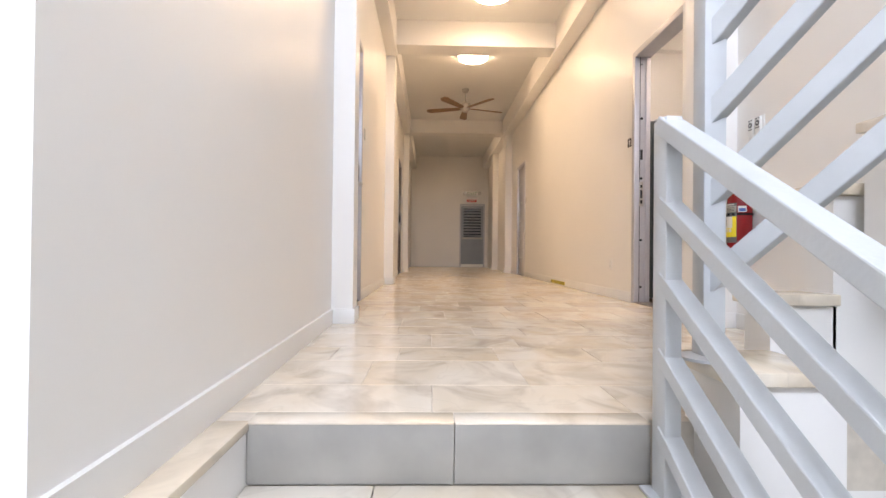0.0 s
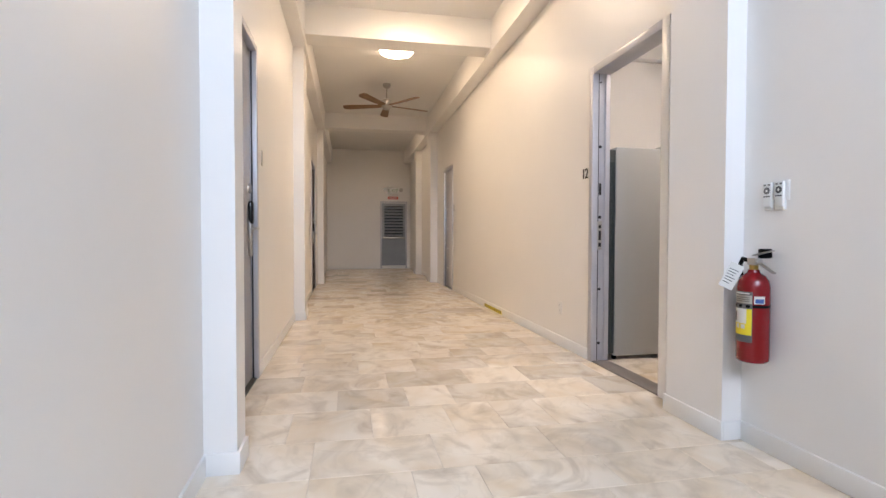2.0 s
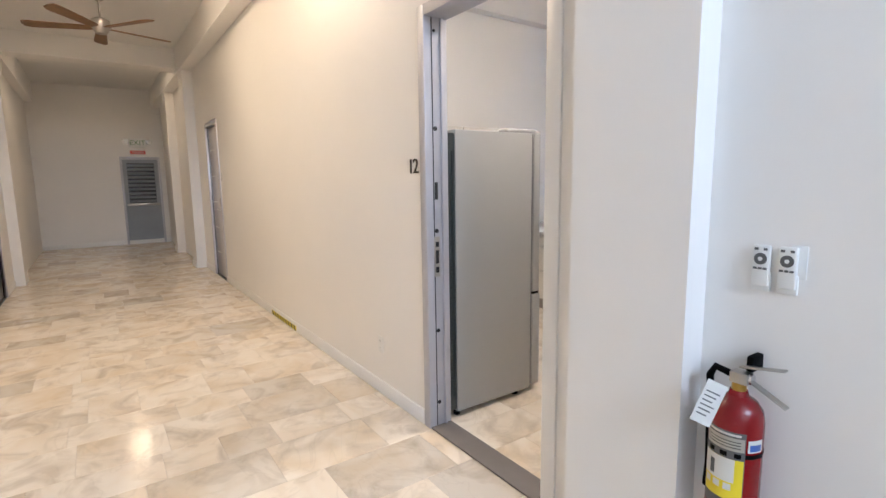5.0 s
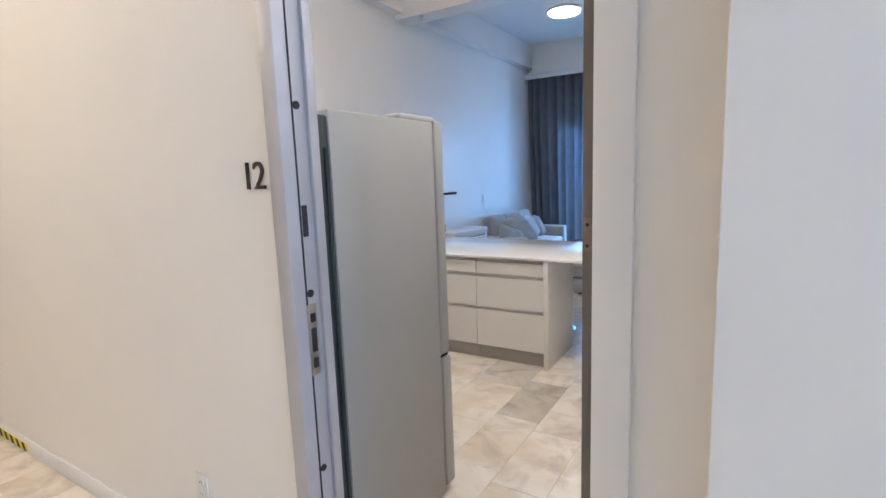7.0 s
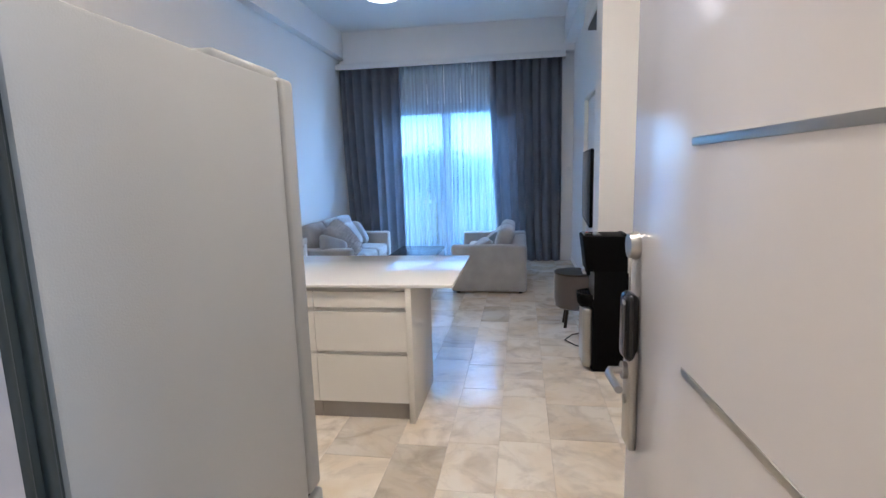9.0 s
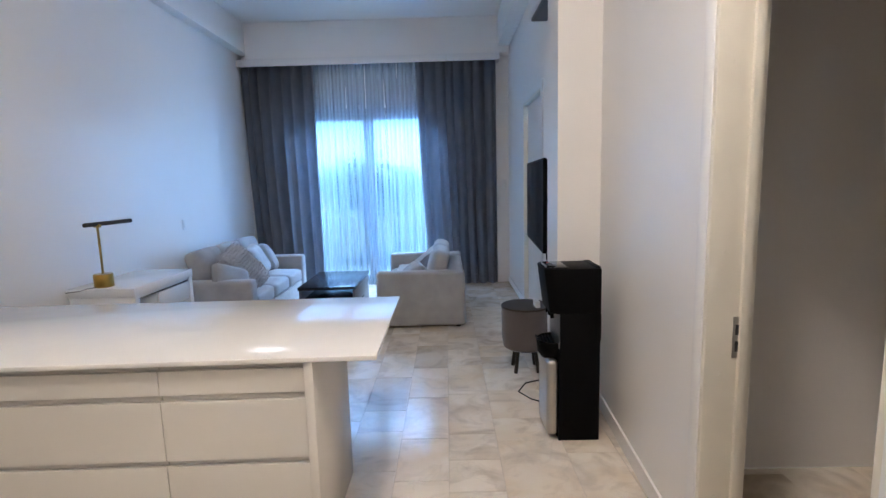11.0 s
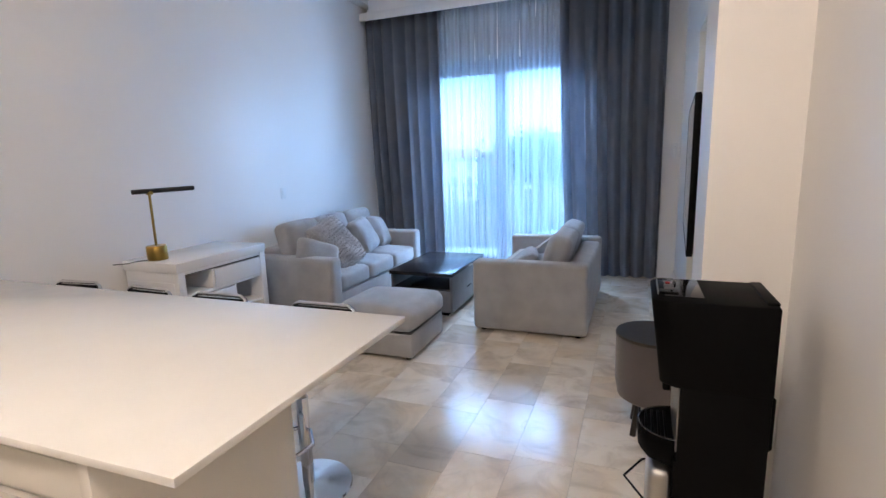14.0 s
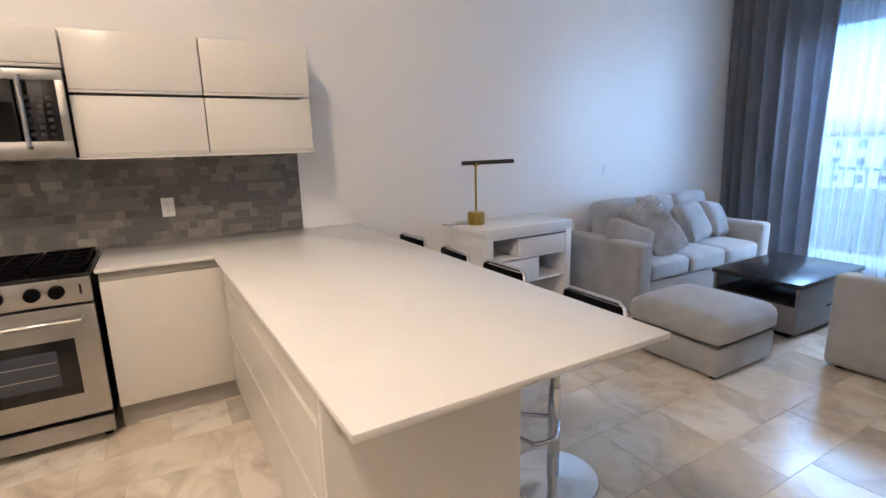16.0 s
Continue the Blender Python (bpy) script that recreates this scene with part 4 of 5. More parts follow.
def ceiling_fan(at):
    e = thing("ceiling_fan", at, "ceiling fan with five walnut blades at rest", "fan")
    part("canopy", turned([(0.0, 0.0), (0.075, 0.0), (0.07, -0.05), (0.03, -0.08), (0.0, -0.08)]), M_NICKEL, e)
    part("rod", cyl(0, 0, -0.30, -0.07, 0.012), M_NICKEL, e)
    part("motor", turned([(0.0, -0.28), (0.05, -0.28), (0.10, -0.31), (0.11, -0.39), (0.085, -0.43), (0.06, -0.47), (0.0, -0.48)]), M_NICKEL, e)
    for k in range(5):
        a = math.degrees(2 * math.pi * k / 5) + 18
        bm = bmesh.new()
        pts = [(0.10, -0.045), (0.16, -0.06), (0.74, -0.085), (0.82, -0.06), (0.835, 0.0), (0.82, 0.06), (0.74, 0.075), (0.16, 0.05), (0.10, 0.04)]
        lo = [bm.verts.new((x, y, -0.006)) for x, y in pts]
        hi = [bm.verts.new((x, y, 0.006)) for x, y in pts]
        bm.faces.new(lo[::-1])
        bm.faces.new(hi)
        for i in range(len(pts)):
            bm.faces.new((lo[i], lo[(i + 1) % len(pts)], hi[(i + 1) % len(pts)], hi[i]))
        bm.transform(pose(0, 0, -0.40, 0, 0, a) @ pose(0, 0, 0, 11, 0, 0))
        part("blade", bm, M_BLADE, e, smooth=False)
    return e


ceiling_fan((0.64, 10.25, HALL_CEIL))


def end_door():
    d = thing("door_4", (1.02, 17.4, 0), "grey exit door with a louvred upper panel", "door")
    d["kind"] = "structure"
    part("frame", boxes([(-0.05, 0.0, -0.02, 0.0, 0, 2.22), (0.78, 0.83, -0.02, 0.0, 0, 2.22), (0.0, 0.78, -0.02, 0.0, 2.16, 2.22)], 0.003), M_FRAME, d)
    part("leaf", boxes([(0.0, 0.78, -0.012, -0.001, 0.01, 1.05), (0.0, 0.09, -0.012, -0.001, 1.05, 2.15), (0.69, 0.78, -0.012, -0.001, 1.05, 2.15), (0.09, 0.69, -0.012, -0.001, 2.06, 2.15)]), M_EXIT, d, smooth=False)
    part("dark_backing", box(0.09, 0.69, -0.004, -0.001, 1.05, 2.06), M_PANE, d, "dark opening behind the slats", smooth=False)
    for k in range(10):
        bm = box(0.10, 0.68, -0.03, 0.03, -0.006, 0.006)
        bm.transform(pose(0, -0.022, 1.10 + 0.1 * k, 50, 0, 0))
        part("slat", bm, M_EXIT, d, smooth=False)
    part("push_bar", box(0.03, 0.75, -0.07, -0.03, 0.98, 1.04, 0.008), M_NICKEL, d, "nickel push bar")
    return d


end_door()
ex = thing("exit_sign", (1.39, 17.395, 2.56), "grey exit sign box with two lamp heads above the door", "sign")
part("case", box(-0.19, 0.19, -0.06, 0, -0.11, 0.11, 0.01), M_WHITEP, ex)
part("word", letters("EXIT", 0.17, 0.006, pose(0, -0.063, 0, 90, 0, 0)), M_GREEN, ex, "green exit letters", smooth=False)
for s in (-1, 1):
    part("lamp_head", cyl(s * 0.255, 0.03, -0.07, -0.005, 0.065, axis="y"), M_NICKEL, ex)
    part("arm", box(min(s * 0.19, s * 0.255), max(s * 0.19, s * 0.255), -0.04, -0.02, 0.015, 0.045, 0.003), M_NICKEL, ex)
sg = thing("warning_sign", (1.385, 17.397, 2.33), "small red notice with white text lines", "sign")
part("board", box(-0.17, 0.17, -0.006, 0, -0.045, 0.045, 0.002), M_REDS, sg)
for z in (-0.015, 0.015):
    part("text_line", box(-0.13, 0.13, -0.008, -0.005, z - 0.006, z + 0.006), M_PAPER, sg, smooth=False)

num = thing("door_number", (XR, 5.007, 1.608), "dark grey metal number 12 on the wall", "number")
for ch, dy in (("1", 0.030), ("2", -0.026)):
    part("digit", letters(ch, 0.125, 0.006, pose(-0.004, dy, 0, 90, 0, -90)), M_BRONZE, num, smooth=False)
for x, y, z, s in ((XL, 5.12, 1.68, 1), (XR, 10.47, 1.62, -1)):
    n2 = thing("door_number", (x, y, z), "small grey metal door number beside the door", "number")
    part("digit", box(min(0, s * 0.006), max(0, s * 0.006), -0.03, 0.03, -0.06, 0.06, 0.002), M_NICKEL, n2)


def outlet(at, turn, label):
    """Wall plate in its own frame, face at -y."""
    e = thing("wall_outlet", at, label, "outlet", turn=turn)
    part("plate", box(-0.037, 0.037, -0.007, 0, -0.06, 0.06, 0.003), M_WHITEP, e)
    for z in (-0.025, 0.025):
        s = part("socket", cyl(0, z, -0.0095, -0.006, 0.017, axis="y", seg=20), M_WHITEP, e)
        for x in (-0.006, 0.006):
            part("slot", box(x - 0.0012, x + 0.0012, -0.0102, -0.0090, z - 0.002, z + 0.008), M_DARK, s, smooth=False)
    return e


outlet((XR, 5.505, 0.37), -90, "white duplex wall outlet low on the hall wall")
st = thing("hazard_tape_strip", (XR, 7.76, 0.0), "short yellow and black striped tape low on the baseboard", "tape")
part("tape", box(-0.016, -0.0125, -0.41, 0.43, 0.012, 0.062, 0.0), M_YELLOW, st, smooth=False)
for k in range(9):
    bm = bmesh.new()
    y = -0.40 + 0.093 * k
    v = [bm.verts.new((-0.0166, a, b)) for a, b in ((y, 0.012), (y + 0.045, 0.012), (y + 0.07, 0.062), (y + 0.025, 0.062))]
    bm.faces.new(v)
    part("stripe", bm, M_DARK, st, "black diagonal stripe", smooth=False)


def extinguisher():
    x, y, z = 1.885, 3.085, 0.455
    e = thing("fire_extinguisher", (x, y, z), "red fire extinguisher with yellow label hung on the wall", "extinguisher")
    part("cylinder", turned([(0.0, 0.0), (0.062, 0.0), (0.070, 0.008), (0.0715, 0.03), (0.0715, 0.36), (0.066, 0.395), (0.05, 0.42), (0.028, 0.435), (0.024, 0.45), (0.0, 0.45)]), M_RED, e)
    part("neck", cyl(0, 0, 0.445, 0.475, 0.02), M_BRASS, e, "brass neck ring")
    part("valve", box(-0.022, 0.022, -0.03, 0.022, 0.472, 0.507, 0.006), M_NICKEL, e, "steel valve head")
    part("top_lever", bar((0, 0.0, 0.52), (-0.01, -0.12, 0.545), 0.022, 0.006, 0.002), M_STEEL, e, "steel squeeze lever")
    part("carry_handle", bar((0, 0.0, 0.50), (-0.01, -0.13, 0.44), 0.022, 0.006, 0.002), M_STEEL, e, "steel carry handle")
    part("bracket_hook", box(0.012, 0.078, -0.030, -0.008, 0.505, 0.552, 0.006), M_BLACK, e, "black wall hook")
    part("gauge", cyl(0.0, 0.49, -0.036, -0.02, 0.016, axis="y"), M_CHROME, e, "round pressure gauge")
    part("hose", tube([(0, 0.02, 0.49), (0.0, 0.07, 0.50), (0.0, 0.085, 0.47), (0.005, 0.083, 0.40), (0.01, 0.082, 0.30), (0.015, 0.08, 0.16)], 0.011), M_BLACK, e, "black rubber hose")
    part("nozzle", cyl(0.015, 0.08, 0.10, 0.17, 0.015, 0.012), M_BLACK, e, "black nozzle")

    def wrap(name, a0, a1, z0, z1, mat, lab, r=0.0722, par=None):
        bm = bmesh.new()
        n = 12
        lo, hi = [], []
        for i in range(n + 1):
            a = radians(a0 + (a1 - a0) * i / n)
            lo.append(bm.verts.new((r * math.cos(a), r * math.sin(a), z0)))
            hi.append(bm.verts.new((r * math.cos(a), r * math.sin(a), z1)))
        for i in range(n):
            bm.faces.new((lo[i], lo[i + 1], hi[i + 1], hi[i]))
        return part(name, bm, mat, par or e, lab)
    wrap("strap", 0, 360, 0.268, 0.282, M_BLACK, "black holding strap", 0.074)
    lab = wrap("label", 128, 225, 0.10, 0.345, M_GREYP, "black and yellow instruction label")
    wrap("yellow_field", 130, 223, 0.135, 0.262, M_YELLOW, "yellow field", 0.0726, lab)
    wrap("picture_field", 130, 205, 0.19, 0.262, M_PAPER, "pale picture field", 0.0731, lab)
    wrap("silver_field", 130, 223, 0.288, 0.328, M_NICKEL, "silver field", 0.0726, lab)
    for k in range(3):
        wrap("pictogram", 136 + 24 * k, 152 + 24 * k, 0.165, 0.185, M_PAPER, "small pictogram", 0.0731, lab)
    wrap("pictogram", 150, 162, 0.20, 0.245, M_GREYP, "dark figure block", 0.0735, lab)
    for zz in (0.297, 0.306, 0.315):
        wrap("text_line", 140, 215, zz, zz + 0.003, M_GREYP, "", 0.0731, lab)
    wrap("text_line", 140, 215, 0.333, 0.340, M_PAPER, "white heading bar", 0.0728, lab)
    sticker = wrap("sticker", 230, 268, 0.288, 0.325, M_PAPER, "white and blue sticker")
    wrap("print", 234, 264, 0.292, 0.312, M_BLUE, "", 0.0727, sticker)
    bm = box(-0.032, 0.032, -0.0008, 0.0008, -0.13, 0.0)
    bm.transform(pose(-0.062, 0.030, 0.475, 0, 0, -38) @ pose(0, 0, 0, -8, 26, 0))
    tag = part("paper_tag", bm, M_PAPER, e, "white paper inspection tag", smooth=False)
    for k in range(6):
        bm = box(-0.024, 0.02 - 0.006 * (k % 3), -0.0016, -0.0009, -0.035 - 0.014 * k, -0.031 - 0.014 * k)
        bm.transform(pose(-0.062, 0.030, 0.475, 0, 0, -38) @ pose(0, 0, 0, -8, 26, 0))
        part("text_line", bm, M_GREYP, tag, smooth=False)
    return e


extinguisher()


def remote(y, z):
    e = thing("fan_remote", (XR, y, z), "white fan remote in a wall holder", "remote", "fan remotes")
    part("holder", box(-0.012, 0, -0.026, 0.026, -0.06, -0.005, 0.003), M_WHITEP, e)
    body = part("body", box(-0.02, -0.004, -0.023, 0.023, -0.045, 0.075, 0.005), M_WHITEP, e)
    part("dial", cyl(0, 0.035, -0.0225, -0.019, 0.017, axis="x"), M_GREYP, body, "dark round key pad")
    part("dial_centre", cyl(0, 0.035, -0.0235, -0.0222, 0.006, axis="x"), M_WHITEP, body)
    for yy in (-0.012, 0.012):
        part("key", box(-0.0225, -0.019, yy - 0.005, yy + 0.005, 0.060, 0.067), M_GREYP, body, smooth=False)
    for yy in (-0.013, 0, 0.013):
        part("key", box(-0.0225, -0.019, yy - 0.005, yy + 0.005, 0.004, 0.010), M_GREYP, body, smooth=False)
    return e


remote(3.078, 1.255)
remote(3.010, 1.255)
pl = thing("switch_plate", (XR, 2.987, 1.275), "white wall switch plate behind the remotes", "switch")
part("plate", box(-0.006, 0, -0.02, 0.02, -0.035, 0.06, 0.002), M_WHITEP, pl)


# ---- kitchen ----
def fridge():
    e = thing("refrigerator", (2.13, 4.885, 0), "grey bottom-freezer refrigerator seen from its side", "refrigerator")
    part("body", box(0.053, 0.705, 0.0, 0.70, 0.035, 1.83, 0.008), M_FRIDGE, e)
    part("back_panel", box(-0.024, 0.056, 0.006, 0.69, 0.05, 1.81, 0.010), M_FRIDGE_B, e, "dark back panel of the fridge")
    for x in (0.0, 0.03):
        part("condenser_tube", tube([(x + 0.004, 0.003, 0.15), (x + 0.004, 0.003, 1.7)], 0.008), M_FRIDGE_B, e, "dark condenser tube")
    part("upper_door", box(0.717, 0.787, 0.0, 0.70, 0.735, 1.838, 0.012, 3), M_FRIDGE, e)
    part("freezer_door", box(0.717, 0.797, 0.0, 0.70, 0.05, 0.715, 0.012, 3), M_FRIDGE, e)
    part("door_gasket", box(0.70, 0.718, 0.012, 0.688, 0.06, 1.82), M_GREYP, e, "grey rubber gasket", smooth=False)
    part("hinge_cover", box(0.50, 0.775, 0.03, 0.12, 1.83, 1.86, 0.012, 3), M_FRIDGE, e)
    part("recess_rim", box(0.71, 0.80, 0.02, 0.68, 0.714, 0.736, 0.003), M_BLACK, e, "dark gap between the doors")
    for x in (0.08, 0.60):
        for y in (0.05, 0.65):
            part("foot", cyl(x, y, 0.0, 0.052, 0.022), M_BLACK, e, "black foot")
    return e


fridge()


def drawer_unit(name, y0, y1, label):
    e = thing(name, (4.605 - 0.022 * ((y0 + y1) / 2 - 5.03), (y0 + y1) / 2, 0), label, "cabinet", "peninsula drawer units", 1.26)
    h = (y1 - y0) / 2
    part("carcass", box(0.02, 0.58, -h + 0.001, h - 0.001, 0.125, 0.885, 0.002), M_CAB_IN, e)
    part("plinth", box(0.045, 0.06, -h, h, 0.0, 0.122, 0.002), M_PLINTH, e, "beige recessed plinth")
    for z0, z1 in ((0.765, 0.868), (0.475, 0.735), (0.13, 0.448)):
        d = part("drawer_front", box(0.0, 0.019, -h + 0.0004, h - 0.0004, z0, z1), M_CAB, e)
        part("grip_channel", box(0.0165, 0.0195, -h + 0.002, h - 0.002, z1 + 0.001, z1 + 0.020, 0.001), M_CAB_IN, d, "grip channel darkened for its shade")
    return e


drawer_unit("drawer_cabinet", 5.03, 5.63, "cream lacquered three-drawer base cabinet without handles")
drawer_unit("drawer_cabinet", 5.633, 6.83, "wide cream lacquered three-drawer base cabinet without handles")
ep = solid("end_panel", box(4.588, 5.25, 4.99, 5.028, 0.0, 0.898, 0.003), M_CAB, "cream lacquered end panel of the peninsula", "panel")
bp_ = solid("back_panel", box(5.215, 5.245, 5.03, 7.46, 0.0, 0.897, 0.002), M_CAB, "cream lacquered back panel of the peninsula", "panel")
cb = thing("corner_cabinet", (4.275, 6.88, 0), "cream lacquered corner base cabinet", "cabinet")
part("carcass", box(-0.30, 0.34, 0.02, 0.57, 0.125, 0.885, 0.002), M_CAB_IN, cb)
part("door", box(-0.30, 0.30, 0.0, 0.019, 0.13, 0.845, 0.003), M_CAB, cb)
part("grip_channel", box(-0.30, 0.34, 0.012, 0.0195, 0.847, 0.872, 0.001), M_CAB_IN, cb, "grip channel darkened for its shade")
part("filler", box(0.302, 0.342, 0.0, 0.019, 0.13, 0.88, 0.002), M_CAB, cb)
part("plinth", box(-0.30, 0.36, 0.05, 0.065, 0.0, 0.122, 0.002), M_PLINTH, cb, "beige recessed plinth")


def worktop():
    """One L-shaped slab: the run on the wall and the peninsula."""
    bm = prism([(3.965, 6.85), (4.53, 6.84), (4.585, 4.726), (5.63, 4.726), (5.60, YL - 0.002), (3.965, YL - 0.002)], 0.899, 0.921)
    bmesh.ops.bevel(bm, geom=bm.edges[:], offset=0.003, segments=2, profile=0.5, affect="EDGES")
    return solid("worktop", bm, M_COUNTER, "polished white quartz worktop on the kitchen peninsula", "worktop")


worktop()


def wall_cabinet(x0, x1, z0, z1, label):
    e = thing("wall_cabinet", ((x0 + x1) / 2, 7.12, z0), label, "cabinet", "wall cabinets over the worktop")
    h = (x1 - x0) / 2
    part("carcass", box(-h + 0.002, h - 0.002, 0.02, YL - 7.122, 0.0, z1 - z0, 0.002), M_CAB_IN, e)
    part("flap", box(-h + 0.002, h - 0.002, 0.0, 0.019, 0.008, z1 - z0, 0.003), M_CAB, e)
    part("grip_channel", box(-h + 0.002, h - 0.002, 0.004, 0.0195, -0.010, 0.006, 0.001), M_CAB_IN, e, "grip channel darkened for its shade")
    return e


for x0, x1 in ((3.962, 4.602), (4.604, 5.225)):
    wall_cabinet(x0, x1, 1.495, 1.805, "cream lacquered flap-front wall cabinet")
    wall_cabinet(x0, x1, 1.83, 2.135, "cream lacquered flap-front wall cabinet")
wall_cabinet(3.20, 3.955, 1.95, 2.135, "cream lacquered flap-front wall cabinet over the microwave")
solid("cabinet_base_board", box(3.962, 5.235, 7.10, YL - 0.002, 1.472, 1.484, 0.002), M_CAB, "cream lacquered board under the wall cabinets", "panel")


def microwave():
    e = thing("microwave", (3.575, 7.05, 1.485), "steel over-range microwave with black glass door", "microwave")
    part("body", box(-0.38, 0.38, 0.03, YL - 7.052, 0.0, 0.435, 0.004), M_BLACK, e)
    part("top_trim", box(-0.38, 0.38, 0.0, 0.03, 0.385, 0.435, 0.004), M_STEEL, e, "brushed steel trim")
    part("bottom_trim", box(-0.38, 0.38, 0.0, 0.03, 0.0, 0.085, 0.004), M_STEEL, e, "brushed steel trim")
    part("side_trim", box(0.345, 0.38, 0.0, 0.03, 0.085, 0.385, 0.003), M_STEEL, e, "brushed steel trim")
    part("door", box(-0.38, 0.175, -0.004, 0.03, 0.085, 0.385, 0.004), M_BLACKG, e, "black glass door")
    part("control_panel", box(0.18, 0.344, 0.002, 0.03, 0.085, 0.385, 0.003), M_BLACKG, e, "black control panel")
    for r in range(6):
        for c in range(3):
            part("key", box(0.215 + 0.04 * c, 0.237 + 0.04 * c, -0.0005, 0.003, 0.11 + 0.036 * r, 0.128 + 0.036 * r), M_DARK, e, smooth=False)
    part("handle", tube([(0.225 - 0.02, -0.003, 0.40), (0.205, -0.045, 0.395), (0.205, -0.045, 0.06), (0.205, -0.003, 0.055)], 0.011), M_STEEL, e, "brushed steel bar handle")
    return e


microwave()


def stove():
    e = thing("gas_range", (3.575, 6.80, 0), "stainless gas range with black knobs and oven window", "stove")
    part("body", box(-0.37, 0.37, 0.03, 0.66, 0.06, 0.90, 0.004), M_BLACK, e)
    part("control_panel", box(-0.375, 0.375, -0.005, 0.03, 0.775, 0.905, 0.006), M_STEEL, e)
    part("oven_door", box(-0.375, 0.375, -0.012, 0.03, 0.17, 0.765, 0.006), M_STEEL, e)
    part("oven_window", box(-0.27, 0.27, -0.016, -0.011, 0.30, 0.60, 0.003), M_BLACKG, e, "black glass oven window")
    part("window_sight", box(-0.19, 0.19, -0.0185, -0.0155, 0.36, 0.55, 0.002), M_PANE, e, "grey inner window")
    for z in (0.42, 0.49):
        part("rack_line", box(-0.18, 0.18, -0.0195, -0.018, z, z + 0.004), M_NICKEL, e, smooth=False)
    part("oven_handle", tube([(-0.32, -0.01, 0.70), (-0.32, -0.055, 0.70), (0.32, -0.055, 0.70), (0.32, -0.01, 0.70)], 0.013), M_STEEL, e, "steel bar handle")
    part("drawer", box(-0.375, 0.375, -0.008, 0.03, 0.05, 0.145, 0.005), M_STEEL, e)
    part("badge", box(-0.06, 0.06, -0.015, -0.0115, 0.215, 0.235, 0.004), M_NICKEL, e, "oval nickel badge")
    for x in (-0.28, -0.14, 0.0, 0.14, 0.235):
        k = part("knob", cyl(x, 0.845, -0.045, -0.004, 0.030, 0.034, axis="y", bevel=0.003), M_BLACK, e, "black control knob")
    part("vent", box(0.325, 0.335, -0.0075, -0.004, 0.82, 0.87), M_DARK, e, smooth=False)
    part("cooktop", box(-0.378, 0.378, -0.002, 0.66, 0.902, 0.925, 0.004), M_BLACKG, e, "black enamel cooktop")
    for x0 in (-0.36, -0.115, 0.13):
        part("grate", boxes([(x0, x0 + 0.23, 0.05 + 0.13 * i, 0.062 + 0.13 * i, 0.925, 0.955) for i in range(5)] +
                            [(x0 + 0.109 * i, x0 + 0.012 + 0.109 * i, 0.05, 0.582, 0.943, 0.957) for i in range(3)], 0.002), M_BLACK, e, "cast iron grate")
    for x in (-0.33, 0.33):
        for y in (0.08, 0.6):
            part("foot", cyl(x, y, 0.0, 0.062, 0.02), M_BLACK, e)
    return e


stove()

splash = tagged(new("backsplash", finish("backsplash", boxes([(2.9, 5.20, YL - 0.008, YL - 0.001, 0.922, 1.471)]), M_SPLASHJOINT)), "grey slate mosaic backsplash of mixed sizes", "backsplash", kind="structure")


def mosaic():
    """Small stone chips in runs of mixed length; those past the nearest stretch are joined."""
    rng = random.Random(11)
    mats = [plain("mosaic_stone", c, 0.3, vary=0.15, scale=14) for c in ((0.20, 0.19, 0.175), (0.25, 0.235, 0.21), (0.125, 0.12, 0.115), (0.36, 0.325, 0.275), (0.17, 0.165, 0.155))]
    joined = [bmesh.new() for _ in mats]
    shapes = {}
    count, z = 0, 0.924
    while z < 1.468:
        h = rng.choice((0.05, 0.05, 0.05, 0.025))
        top = min(z + h - 0.001, 1.469)
        x = 2.9 + rng.uniform(0, 0.05)
        while x < 5.19:
            w = rng.choice((0.05, 0.05, 0.05, 0.1))
            end = min(x + w - 0.001, 5.198)
            t = noise.noise(Vector((x * 2.2, z * 3.5, 0.3))) + rng.uniform(-0.35, 0.35)
            g = 2 if t < -0.25 else 0 if t < 0 else 4 if t < 0.2 else 1 if t < 0.42 else 3
            if x > 3.85 and count < 300:
                key = (g, round(end - x, 4), round(top - z, 4))
                if key not in shapes:
                    shapes[key] = finish("chip", box(0, end - x, 0, 0.006, 0, top - z), mats[g])
                o = new("chip", shapes[key])
                o.location = (x, YL - 0.0130 - rng.uniform(0, 0.002), z)
                o.parent = splash
                count += 1
            else:
                add_box(joined[g], x, end, YL - 0.0125 - rng.uniform(0, 0.002), YL - 0.0075, z, top)
            x += w
        z += h
    for bm, m in zip(joined, mats):
        if bm.verts:
            o = part("mosaic_chips", bm, m, splash, smooth=False)
            o["kind"] = "stuff"


mosaic()
o1 = outlet((4.348, YL - 0.014, 1.152), 0, "white duplex outlet on the slate backsplash")
switch = thing("switch_plate", (8.348, YL, 1.20), "white rocker switch plate on the living room wall", "switch")
part("plate", box(-0.037, 0.037, -0.007, 0, -0.06, 0.06, 0.003), M_WHITEP, switch)
part("rocker", box(-0.016, 0.016, -0.011, -0.006, -0.033, 0.033, 0.002), M_WHITEP, switch)


